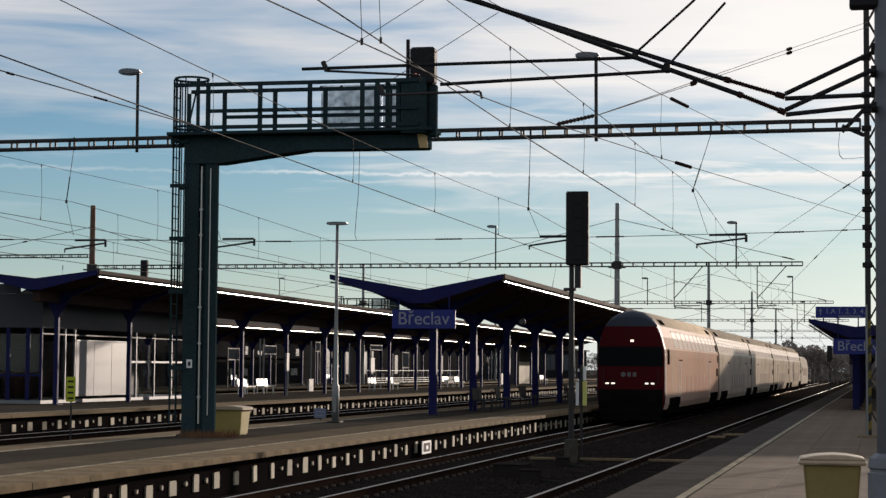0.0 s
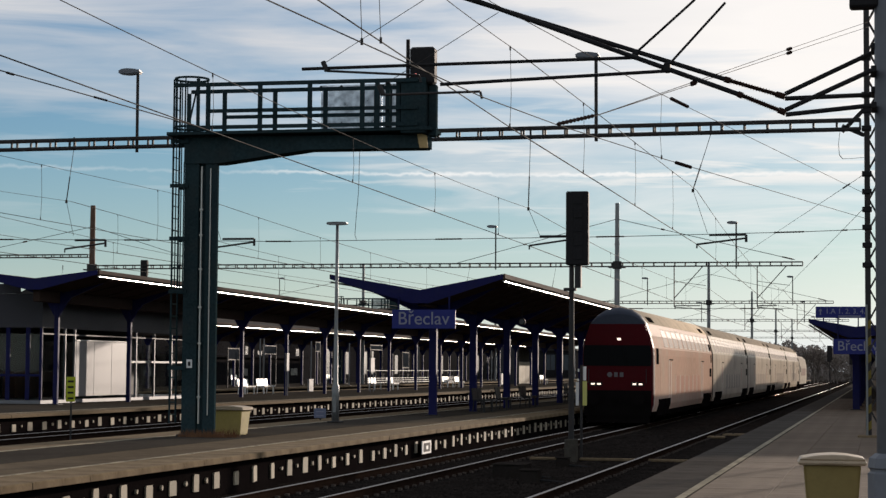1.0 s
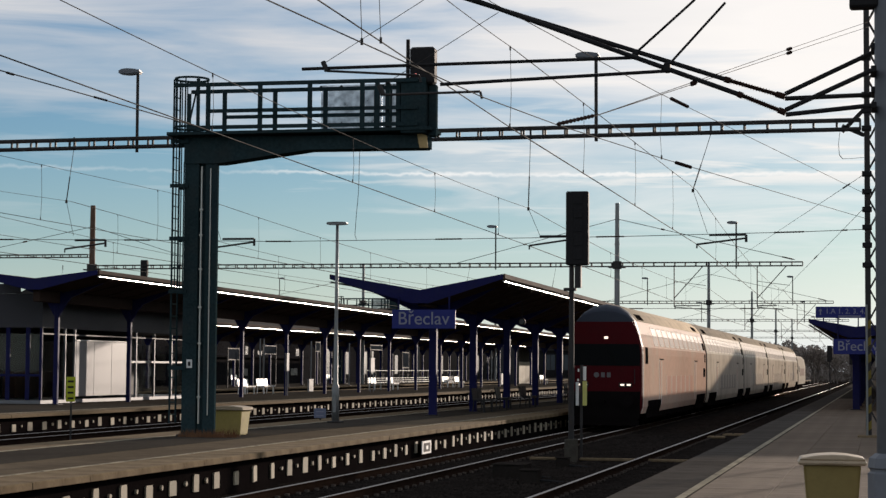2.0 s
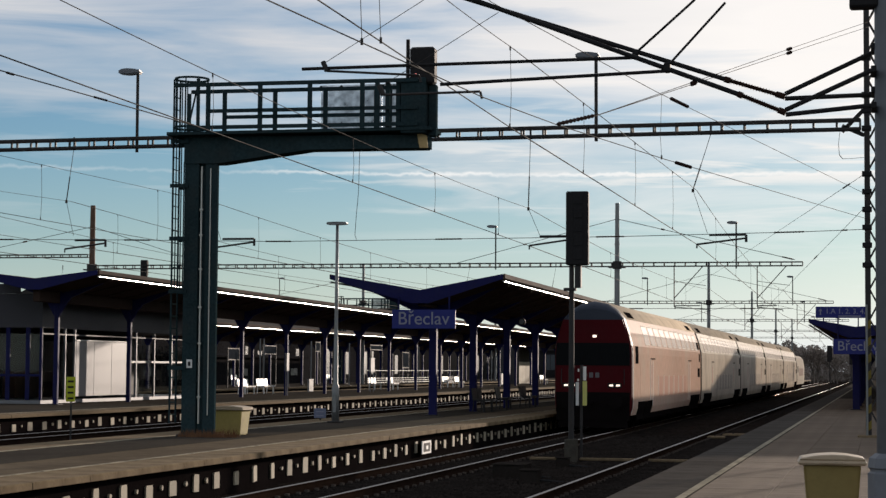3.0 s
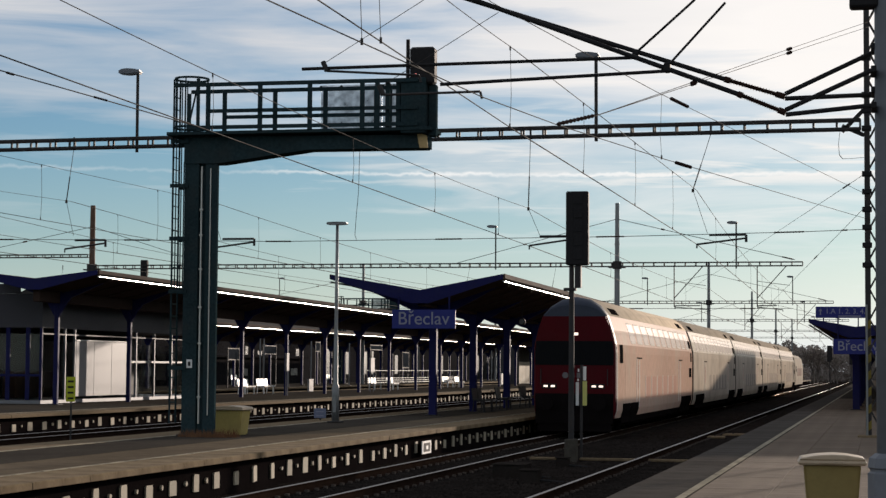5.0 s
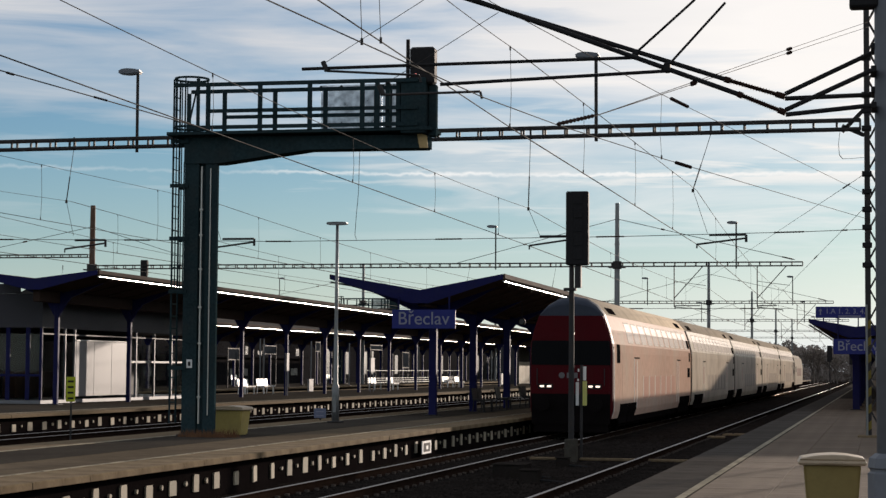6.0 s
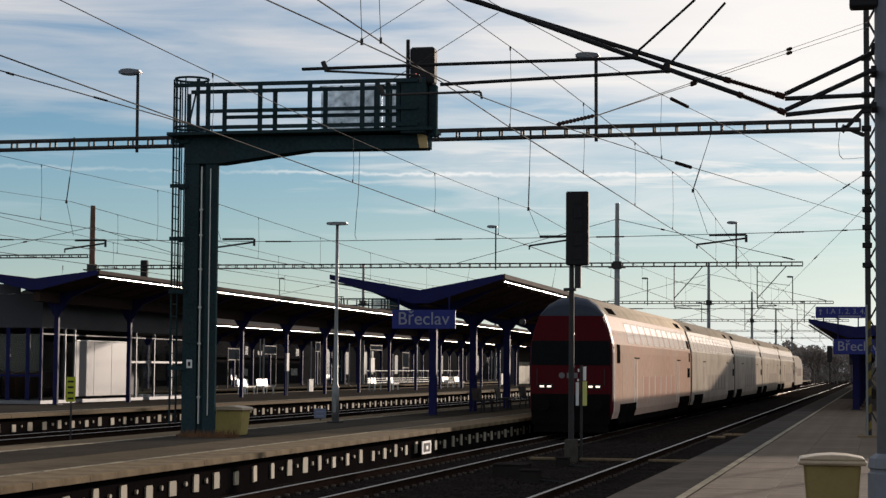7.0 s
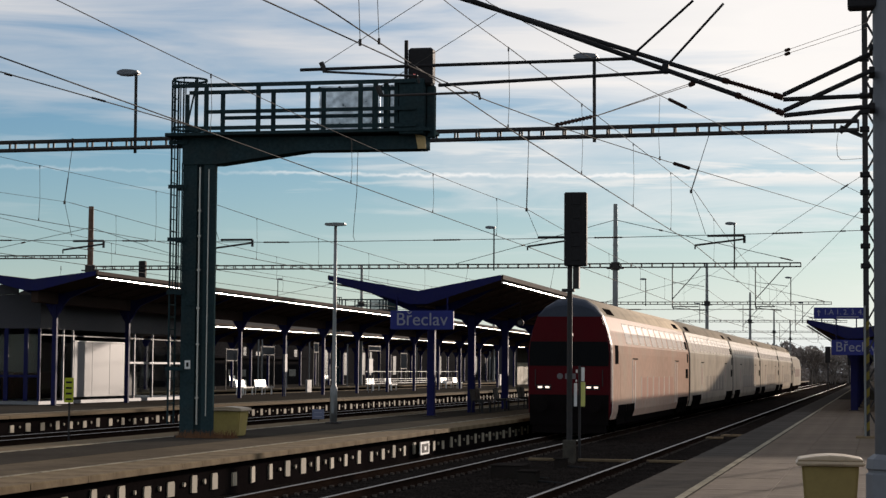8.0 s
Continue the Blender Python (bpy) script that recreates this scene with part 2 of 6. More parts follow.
HAZARD = material("hazard_yellow", (0.19, 0.14, 0.022), 0.5, vary=0.12, scale=6, dirt=(0.15, 0.12, 0.05), dirt_amount=0.4)
LIME = material("yellow_green_sign", (0.45, 0.48, 0.03), 0.5, vary=0.08, scale=5)
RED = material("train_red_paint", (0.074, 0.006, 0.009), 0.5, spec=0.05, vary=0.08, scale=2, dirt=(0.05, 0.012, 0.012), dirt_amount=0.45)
TRAINGREY = material("train_light_grey_paint", (0.68, 0.59, 0.48), 0.6, vary=0.10, coat=0.13, scale=1.2, dirt=(0.36, 0.29, 0.22), dirt_amount=0.6, spec=0.0)
# red side lightened by painted sky glare; the dirt colour adds beige reflection patches
TRAINPINK = material("train_red_side_glare", (0.66, 0.455, 0.35), 0.6, vary=0.14, coat=0.11, scale=0.9, dirt=(0.64, 0.53, 0.42), dirt_amount=0.8, spec=0.0)
TRAINROOF = material("train_roof_grey", (0.52, 0.44, 0.34), 0.7, 0.0, spec=0.0, vary=0.1, scale=2, dirt=(0.18, 0.16, 0.14), dirt_amount=0.5)
TRAINTOP = material("cab_dome_grey", (0.052, 0.060, 0.080), 0.6, spec=0.08, vary=0.08, scale=3)
TRAINGLASS = material("dark_train_glass", (0.010, 0.010, 0.011), 0.14, vary=0.1, scale=2, spec=0.6)
SCREEN = material("windscreen_black_glass", (0.004, 0.004, 0.005), 0.35, vary=0.1, scale=2, spec=0.08)
RUBBER = material("black_rubber", (0.014, 0.014, 0.014), 0.8, vary=0.2, scale=8)
# train grime; on platform walls the same near-black paints the recess's shade
UNDER = material("underframe_grime_recess_shade", (0.010, 0.008, 0.008), 0.95, spec=0.0, vary=0.3, scale=6)
WALLGREY = material("plaster_wall", (0.34, 0.31, 0.27), 0.85, vary=0.12, scale=1.5, bump=0.2)
PORCELAIN = material("brown_insulator", (0.035, 0.018, 0.014), 0.7, spec=0.05, vary=0.1, scale=10)
COPPER = material("dark_wire", (0.06, 0.055, 0.052), 0.9, 0.0, spec=0.1, vary=0.1, scale=5)
HEADLIGHT = glow("headlight_glow", (1.0, 0.78, 0.64), 1.5)
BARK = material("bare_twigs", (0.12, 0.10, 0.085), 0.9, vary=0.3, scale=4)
# twig colour raised to paint in the haze of distance
FARTREE = material("hazy_far_wood", (0.26, 0.225, 0.20), 0.95, spec=0.0, vary=0.4, scale=3)
RUSTPOLE = material("rust_brown_mast", (0.13, 0.07, 0.045), 0.7, 0.1, vary=0.25, scale=5, dirt=(0.25, 0.24, 0.22), dirt_amount=0.4)


# ---- mesh helpers ----
def link(name, bm, mat, parent=None, smooth=False):
    me = bpy.data.meshes.new(name)
    if smooth:
        for f in bm.faces:
            f.smooth = True
    bm.to_mesh(me)
    bm.free()
    for mm in (mat if isinstance(mat, (list, tuple)) else [mat]):
        me.materials.append(mm)
    ob = new(name, me)
    if parent is not None:
        ob.parent = parent
    return ob


def part(name, bm, mat, parent, label="", smooth=False):
    ob = link(name, bm, mat, parent, smooth)
    return tagged(ob, label) if label else ob


def thing(name, at, label, category, group="", kind="", rz=0.0):
    ob = new(name)
    ob.empty_display_size = 0.2
    ob.matrix_world = pose(*at, 0, 0, rz)
    return tagged(ob, label, category, group, kind)


def bbox(bm, lo, hi, bevel=0.0, mat=0):
    """Adds an axis-aligned box, edges bevelled."""
    x0, y0, z0 = lo
    x1, y1, z1 = hi
    vs = [bm.verts.new(c) for c in ((x0, y0, z0), (x1, y0, z0), (x1, y1, z0), (x0, y1, z0), (x0, y0, z1), (x1, y0, z1), (x1, y1, z1), (x0, y1, z1))]
    fs = [bm.faces.new([vs[i] for i in q]) for q in ((0, 3, 2, 1), (4, 5, 6, 7), (0, 1, 5, 4), (1, 2, 6, 5), (2, 3, 7, 6), (3, 0, 4, 7))]
    for f in fs:
        f.material_index = mat
    if bevel:
        es = list({e for f in fs for e in f.edges})
        bmesh.ops.bevel(bm, geom=es, offset=bevel, segments=1, affect="EDGES", profile=0.5)
    return bm


def box(lo, hi, bevel=0.0):
    return bbox(bmesh.new(), lo, hi, bevel)


def rod(bm, a, b, r, n=8, r2=None, cap=True):
    """Adds a round bar from a to b."""
    a, b = Vector(a), Vector(b)
    r2 = r if r2 is None else r2
    w = (b - a).normalized()
    u = w.orthogonal().normalized()
    v = w.cross(u)
    ra, rb = [], []
    for i in range(n):
        t = 2 * math.pi * i / n
        d = u * math.cos(t) + v * math.sin(t)
        ra.append(bm.verts.new(a + d * r))
        rb.append(bm.verts.new(b + d * r2))
    for i in range(n):
        j = (i + 1) % n
        bm.faces.new((ra[i], ra[j], rb[j], rb[i]))
    if cap:
        bm.faces.new(ra[::-1])
        bm.faces.new(rb)
    return bm


def bar(bm, a, b, w, h):
    """Adds a square bar from a to b, w wide (sideways) and h high."""
    a, b = Vector(a), Vector(b)
    d = (b - a).normalized()
    s = d.cross(Vector((0, 0, 1)))
    s = s.normalized() if s.length > 1e-3 else Vector((1, 0, 0))
    t = s.cross(d).normalized()
    vs = []
    for p in (a, b):
        for i, j in ((-1, -1), (1, -1), (1, 1), (-1, 1)):
            vs.append(bm.verts.new(p + s * (w / 2 * i) + t * (h / 2 * j)))
    for q in ((0, 3, 2, 1), (4, 5, 6, 7), (0, 1, 5, 4), (1, 2, 6, 5), (2, 3, 7, 6), (3, 0, 4, 7)):
        bm.faces.new([vs[i] for i in q])
    return bm


def prism(bm, profile, a, b, axis="y", mat=0):
    """Adds a solid: the profile (two coordinates) run along an axis from a to b."""
    def at(u, v, w):
        return {"y": (u, w, v), "x": (w, u, v), "z": (u, v, w)}[axis]
    va = [bm.verts.new(at(u, v, a)) for u, v in profile]
    vb = [bm.verts.new(at(u, v, b)) for u, v in profile]
    n = len(profile)
    fs = []
    for i in range(n):
        j = (i + 1) % n
        fs.append(bm.faces.new((va[i], va[j], vb[j], vb[i])))
    fs.append(bm.faces.new(va[::-1]))
    fs.append(bm.faces.new(vb))
    for f in fs:
        f.material_index = mat
    bmesh.ops.recalc_face_normals(bm, faces=fs)
    return bm


def lathe(bm, profile, n=12, at=(0, 0, 0)):
    """Adds a turned solid about a vertical axis; profile of (radius, height)."""
    rings = []
    for r, z in profile:
        rings.append([bm.verts.new((at[0] + r * math.cos(2 * math.pi * i / n), at[1] + r * math.sin(2 * math.pi * i / n), at[2] + z)) for i in range(n)])
    for ra, rb in zip(rings, rings[1:]):
        for i in range(n):
            j = (i + 1) % n
            bm.faces.new((ra[i], ra[j], rb[j], rb[i]))
    bm.faces.new(rings[0][::-1])
    bm.faces.new(rings[-1])
    return bm


def text_part(name, words, size, mat, parent, m, label=""):
    """Raised lettering in the built-in font, as a mesh."""
    cu = bpy.data.curves.new(name, "FONT")
    cu.body, cu.size, cu.extrude, cu.align_x, cu.align_y = words, size, 0.004, "CENTER", "CENTER"
    tmp = new(name + "_curve", cu)
    me = bpy.data.meshes.new_from_object(tmp.evaluated_get(bpy.context.evaluated_depsgraph_get()))
    bpy.data.objects.remove(tmp)
    bpy.data.curves.remove(cu)
    me.materials.clear()
    me.materials.append(mat)
    ob = new(name, me)
    ob.parent = parent
    ob.matrix_basis = m
    return tagged(ob, label) if label else ob

# ---- the place: ground, tracks, platforms ----
TR, TT, T3, T4 = -5.145, -9.985, -19.3, -25.9  # track centres
EDGE_R, EDGE_A0, EDGE_A1, EDGE_B0, EDGE_B1 = -3.475, -11.66, -17.45, -27.85, -38.5
PLAT = 0.55

ground = tagged(link("ground", box((-1500, -400, -1.2), (1500, 3000, -0.30)), EARTH), "dark trackside earth reaching to the horizon", "ground", kind="structure")


def ballast_bed(x0, x1, y0, y1, step_x, step_y, name, z=-0.17):
    bm = bmesh.new()
    nx, ny = int((x1 - x0) / step_x) + 1, int((y1 - y0) / step_y) + 1
    rows = []
    for j in range(ny):
        y = y0 + (y1 - y0) * j / (ny - 1)
        row = []
        for i in range(nx):
            x = x0 + (x1 - x0) * i / (nx - 1)
            h = 0.05 * noise.noise((x * 0.9, y * 0.5, 0)) + 0.03 * noise.noise((x * 4, y * 4, 7)) - 0.02
            row.append(bm.verts.new((x, y, z + h)))
        rows.append(row)
    for a, b in zip(rows, rows[1:]):
        for i in range(nx - 1):
            bm.faces.new((a[i], a[i + 1], b[i + 1], b[i]))
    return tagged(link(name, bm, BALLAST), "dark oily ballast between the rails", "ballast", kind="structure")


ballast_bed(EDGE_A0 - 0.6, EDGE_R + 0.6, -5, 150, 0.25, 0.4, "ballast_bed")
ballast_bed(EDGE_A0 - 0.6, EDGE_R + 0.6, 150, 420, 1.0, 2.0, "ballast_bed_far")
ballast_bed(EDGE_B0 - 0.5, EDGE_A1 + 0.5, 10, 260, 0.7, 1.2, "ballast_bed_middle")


def rail_mesh(y0, y1):
    """Flat-bottomed rail with a head, web and foot; its running surface at z=0."""
    prof = [(-0.075, -0.172), (0.075, -0.172), (0.075, -0.155), (0.012, -0.13), (0.012, -0.045), (0.036, -0.035), (0.036, -0.018), (0.034, -0.008), (0.028, -0.002), (0.016, 0.0), (-0.016, 0.0), (-0.028, -0.002), (-0.034, -0.008), (-0.036, -0.018), (-0.036, -0.035), (-0.012, -0.045), (-0.012, -0.13), (-0.075, -0.155)]
    bm = prism(bmesh.new(), prof, y0, y1)
    for f in bm.faces:
        if f.calc_center_median().z > -0.012 and abs(f.normal.y) < 0.5:
            f.material_index = 1
            f.smooth = True
    return bm


def sleeper_mesh():
    bm = bmesh.new()
    prism(bm, [(-0.13, -0.34), (0.13, -0.34), (0.10, -0.175), (-0.10, -0.175)], -1.2, 1.2, "x")
    for s in (-0.75, 0.75):
        for d in (-0.11, 0.11):
            bbox(bm, (s + d - 0.035, -0.05, -0.178), (s + d + 0.035, 0.05, -0.125), mat=1)
    me = bpy.data.meshes.new("sleeper")
    bm.to_mesh(me)
    bm.free()
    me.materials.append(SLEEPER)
    me.materials.append(FASTENER)
    return me


SLEEPER_MESH = sleeper_mesh()


def track(name, xc, y0, y1, near=None):
    t = tagged(new(name), "railway track with rusty rails and grimy sleepers", "railway track", kind="structure")
    t.matrix_world = pose(xc, 0, 0)
    for s in (-0.75, 0.75):
        r = part("rail", rail_mesh(y0, y1), [RUST, RAILTOP], t, "rusty steel rail with a polished head")
        r.location.x = s
    if near:
        y = near[0]
        while y < near[1]:
            o = new("sleeper", SLEEPER_MESH)
            o.parent = t
            o.location = (random.uniform(-0.02, 0.02), y, random.uniform(-0.008, 0.004))
            y += 0.6
        bm = bmesh.new()
        y = near[1]
        while y < min(y1, near[1] + 120):
            bbox(bm, (-1.2, y - 0.12, -0.34), (1.2, y + 0.12, -0.175))
            y += 0.6
        tagged(part("sleeper_row", bm, SLEEPER, t), kind="stuff")
    return t


track("track_1", TR, -5, 400, (8, 100))
track("track_2", TT, -5, 400, (24, 110))
track("track_3", T3, 10, 400)
track("track_4", T4, 10, 400)


def slab_row(name, parent, x0, x1, y0, y1, z0, z1, step, mat, gap=0.004):
    """A row of separate edge slabs along the track, sharing one mesh."""
    me = bpy.data.meshes.new(name)
    bm = box((x0, 0, z0), (x1, step - gap, z1), 0.005)
    bm.to_mesh(me)
    bm.free()
    me.materials.append(mat)
    y = y0
    while y < y1 - 1e-6:
        o = new(name, me)
        o.parent = parent
        o.location = (random.uniform(-0.006, 0.006), y, random.uniform(-0.0015, 0.001))
        y += step


def platform(name, x_near, x_far, y0, y1, label, far_edge=False, edge_mat=None, top_mat=None):
    p = tagged(new(name), label, "platform", kind="structure")
    s = 1 if x_near > x_far else -1  # the track side points to +x when s is 1
    xs = sorted((x_near - s * 1.0, x_far + (s * 1.0 if far_edge else 0)))
    part("surface", box((xs[0], y0, -0.3), (xs[1], y1, PLAT - 0.012)), top_mat or ASPHALT, p, "worn asphalt platform surface")
    for xe, d in ((x_near, s),) + (((x_far, -s),) if far_edge else ()):
        a, b = sorted((xe, xe - d * 1.0))
        slab_row("edge_slab", p, a, b, y0 if y0 > 0 else 4.0, min(y1, 130), PLAT - 0.11, PLAT, 1.0, edge_mat or SLAB)
        part("edge_strip", box((a, min(y1, 130), PLAT - 0.11), (b, max(y1, 131), PLAT)), edge_mat or SLAB, p)
        # wall colour holds the shade under the overhanging slabs
        part("edge_wall", box((min(xe - d * 0.24, xe - d * 0.95), y0, -0.3), (max(xe - d * 0.24, xe - d * 0.95), y1, PLAT - 0.115)), UNDER, p, "recessed wall below the platform edge, its shade painted near-black")
    return p


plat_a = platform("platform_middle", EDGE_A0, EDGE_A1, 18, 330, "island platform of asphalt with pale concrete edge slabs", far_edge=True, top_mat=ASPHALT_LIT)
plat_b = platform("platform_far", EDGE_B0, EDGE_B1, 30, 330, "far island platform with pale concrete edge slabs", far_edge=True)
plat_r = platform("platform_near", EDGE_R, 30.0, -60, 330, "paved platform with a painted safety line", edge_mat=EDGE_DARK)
part("safety_line", box((-2.60, 4, PLAT - 0.05), (-2.49, 200, PLAT + 0.004)), LINE_PAINT, plat_r, "worn cream safety line")
part("safety_line", box((EDGE_A0 - 1.12, 18, PLAT - 0.05), (EDGE_A0 - 1.04, 200, PLAT + 0.004)), LINE_PAINT, plat_a, "thin worn cream line")
part("asphalt_strip", box((-16.35, 18, PLAT - 0.05), (-14.35, 330, PLAT - 0.006)), ASPHALT, plat_a, "darker asphalt strip")
part("safety_line", box((EDGE_A1 + 1.02, 18, PLAT - 0.05), (EDGE_A1 + 1.14, 200, PLAT + 0.004)), LINE_PAINT, plat_a, "thin worn cream line")
part("safety_line", box((EDGE_B0 - 1.14, 30, PLAT - 0.05), (EDGE_B0 - 1.02, 200, PLAT + 0.004)), LINE_PAINT, plat_b, "thin worn cream line")


def pier_mesh(w, h):
    bm = bmesh.new()
    prism(bm, [(-w / 2, 0.0), (w / 2, 0.0), (w / 2, h - 0.05), (w / 2 - 0.02, h), (-w / 2 + 0.02, h), (-w / 2, h - 0.05)], 0, 0.06, "x")
    me = bpy.data.meshes.new("pier")
    bm.to_mesh(me)
    bm.free()
    me.materials.append(PIER)
    return me


PIER = material("pale_concrete_pier", (0.39, 0.34, 0.255), 0.75, spec=0.15, vary=0.2, scale=8, dirt=(0.25, 0.21, 0.15), dirt_amount=0.6, piece=0.2)


def piers(parent, xface, y0, y1, step, w, h, z):
    """Pale uprights carrying the edge slabs, with a round tie end between each pair."""
    me = pier_mesh(w, h)
    bm = bmesh.new()
    rod(bm, (0, 0, 0), (0.2, 0, 0), 0.05, 10)
    tie = bpy.data.meshes.new("tie_end")
    bm.to_mesh(tie)
    bm.free()
    tie.materials.append(PIER)
    y, i = y0, 0
    while y < y1:
        o = new("pier", me)
        o.parent = parent
        o.location = (xface, y + random.uniform(-0.03, 0.03), z)
        o.rotation_euler = (random.uniform(-0.05, 0.05), 0, random.uniform(-0.05, 0.05))
        o.scale = (1, random.uniform(0.75, 1.1), random.uniform(0.72, 1.04))
        if random.random() < 0.85:
            q = new("tie_end", tie)
            q.parent = parent
            q.location = (xface - 0.13, y + step * 0.5 + random.uniform(-0.06, 0.06), z + h * 0.55)
            q.scale = (1, random.uniform(0.7, 1.2), random.uniform(0.7, 1.1))
        y += step
        i += 1


piers(plat_a, EDGE_A0 - 0.27, 24.45, 95, 1.1, 0.28, 0.31, -0.03)
piers(plat_b, EDGE_B0 - 0.27, 52.7, 190, 1.19, 0.32, 0.31, -0.03)


# square paving on the near platform
paver = bpy.data.meshes.new("paving_slab")
bm = box((0, 0, PLAT - 0.05), (0.985, 0.985, PLAT), 0.004)
bm.to_mesh(paver)
bm.free()
paver.materials.append(PAVING)
for j in range(100):
    for i in range(3):
        o = new("paving_slab", paver)
        o.parent = plat_r
        o.location = (-2.46 + i * 0.99, 16 + j * 0.99, random.uniform(-0.002, 0.001))

# ---- canopies ----
def canopy(name, xv, half_l, half_r, y0, y1, zv, zt, label, cols, col_w=0.26, beam=0.475, knee=1.03):
    """A butterfly canopy on one row of posts: the valley over the posts, both wings rising."""
    c = thing(name, (xv, y0, 0), label, "canopy")
    L = y1 - y0
    xl, xr = -half_l, half_r
    roof = [(xl, zt), (0, zv), (xr, zt), (xr, zt - 0.10), (0, zv - 0.10), (xl, zt - 0.10)]
    part("roof", prism(bmesh.new(), roof, 0.0, L), ROOF, c, "brown sheet metal roof wings")
    soff = [(xl + 0.12, zt - 0.12), (0, zv - 0.14), (xr - 0.12, zt - 0.12), (xr - 0.12, zt - 0.17), (0.35, zv - 0.42), (-0.35, zv - 0.42), (xl + 0.12, zt - 0.17)]
    part("soffit", prism(bmesh.new(), soff, 0.10, L - 0.1), SOFFIT, c, "dark boarded underside")
    fas = [(xl, zt + 0.02), (0, zv + 0.02), (xr, zt + 0.02), (xr, zt - 0.15), (0.3, zv - 0.43), (-0.3, zv - 0.43), (xl, zt - 0.15)]
    part("fascia", prism(bmesh.new(), fas, -0.06, -0.005), BLUE, c, "dark blue end fascia")
    for x, d in ((xl, -1), (xr, 1)):
        bm = bmesh.new()
        a, b = sorted((x + d * 0.004, x + d * 0.06))
        bbox(bm, (a, 0.02, zt - 0.13), (b, L, zt + 0.03), 0.01)
        part("edge_trim", bm, SOFFIT, c, "dark brown roof edge trim")
        bm = prism(bmesh.new(), [(x + d * 0.004, zt - 0.255), (x + d * 0.045, zt - 0.262), (x + d * 0.07, zt - 0.25), (x + d * 0.066, zt - 0.218), (x + d * 0.05, zt - 0.205), (x + d * 0.004, zt - 0.205)], 0.02, L)
        part("gutter", bm, GUTTER, c, "pale metal gutter catching the sun")
    part("valley_beam", box((-0.15, 0.25, zv - 0.425 - beam), (0.15, L - 0.2, zv - 0.425), 0.02), SOFFIT, c, "dark valley beam over the posts")
    # posts with spreading arms
    first = None
    for y in cols:
        post = box((-col_w / 2, y - y0 - col_w / 2, PLAT), (col_w / 2, y - y0 + col_w / 2, zv - 0.42), 0.02) if first is None else None
        if first is None:
            first = part("post", post, BLUE, c, "dark blue steel post")
            bm = bmesh.new()
            for d, h in ((-1, half_l), (1, half_r)):
                prism(bm, [(d * 0.1, zv - 0.42 - knee), (d * 0.1, zv - 0.42), (d * (h - 0.5), zt - 0.22), (d * (h - 0.55), zt - 0.32), (d * 0.62, zv - 0.66), (d * 0.40, zv - 0.42 - knee * 0.48)], y - y0 - 0.07, y - y0 + 0.07)
            arm = part("arm", bm, BLUE, c, "dark blue spreading roof arm")
            plate = part("base_plate", box((-0.24, y - y0 - 0.24, PLAT), (0.24, y - y0 + 0.24, PLAT + 0.03), 0.006), DARKSTEEL, c)
        else:
            for src in (first, arm, plate):
                o = src.copy()
                scene.collection.objects.link(o)
                o.location.y = y - cols[0]
    # purlins across the underside
    yy, rib = 2.0, None
    while yy < L - 1:
        if rib is None:
            bm = bmesh.new()
            for d, h in ((-1, half_l), (1, half_r)):
                bar(bm, (d * 0.35, yy, zv - 0.42), (d * (h - 0.2), yy, zt - 0.25), 0.08, 0.10)
            rib = part("roof_rib", bm, SOFFIT, c, "dark roof rib")
        else:
            o = rib.copy()
            scene.collection.objects.link(o)
            o.location.y = yy - 2.0
        yy += 2.2
    return c


GUTTER = material("pale_gutter_metal", (0.86, 0.82, 0.76), 0.36, 0.85, vary=0.05, scale=6)
canopy_a = canopy("platform_canopy", -15.2, 3.15, 2.85, 62.6, 190, 4.80, 5.33, "butterfly platform canopy with dark blue posts and fascia", [64.6 + 6.7 * i for i in range(18)], beam=0.10, knee=0.60)
canopy_b = canopy("platform_canopy", -33.4, 2.75, 2.75, 71.3, 210, 5.66, 5.98, "long butterfly platform canopy on dark blue posts", [73.6 + 7.85 * i for i in range(17)], col_w=0.19)
canopy("platform_canopy", -50.5, 2.75, 2.75, 120, 260, 5.05, 5.40, "distant butterfly platform canopy in deep shade", [122 + 4.6 * i for i in range(28)], col_w=0.19)
canopy("platform_canopy", -1.05, 1.82, 3.5, 80.0, 185, 3.98, 4.30, "butterfly canopy over the near platform, blue fascia", [82.5 + 8 * i for i in range(13)], col_w=0.3)
for c, y in ((canopy_a, 62.6), (canopy_b, 71.3)):  # both roofs fall gently along their length
    c.matrix_world = pose(c.location.x, y, 0, -0.24, 0, 0)
platform("platform_farthest", -45.0, -56.0, 60, 330, "farthest island platform behind the others", far_edge=False)

# unseen buildings added beside the near platform; they shade it and the train
def plain_building(name, x0, x1, y0, y1, eave, ridge, label):
    b = thing(name, (x0, y0, 0), label, "building")
    w, d = x1 - x0, y1 - y0
    part("wall", box((0, 0, PLAT), (w, d, eave)), WALLGREY, b, "plain plastered wall")
    part("roof", prism(bmesh.new(), [(-0.3, eave), (w + 0.3, eave), (w + 0.3, eave + 0.15), (w / 2, ridge), (-0.3, eave + 0.15)], -0.3, d + 0.3), ROOF, b, "dull brown pitched roof")
    return b


plain_building("station_building", 2.4, 15.5, 78.6, 154.4, 6.9, 7.15, "unseen plain plastered building added to shade the near platform")
plain_building("station_annex", 2.4, 15.5, 173.9, 212, 6.9, 7.15, "unseen plain plastered annex added to shade the rails")
plain_building("station_hall", 2.4, 16, 154.9, 173.4, 9.21, 10.39, "unseen taller gabled hall added to shade the train's side")


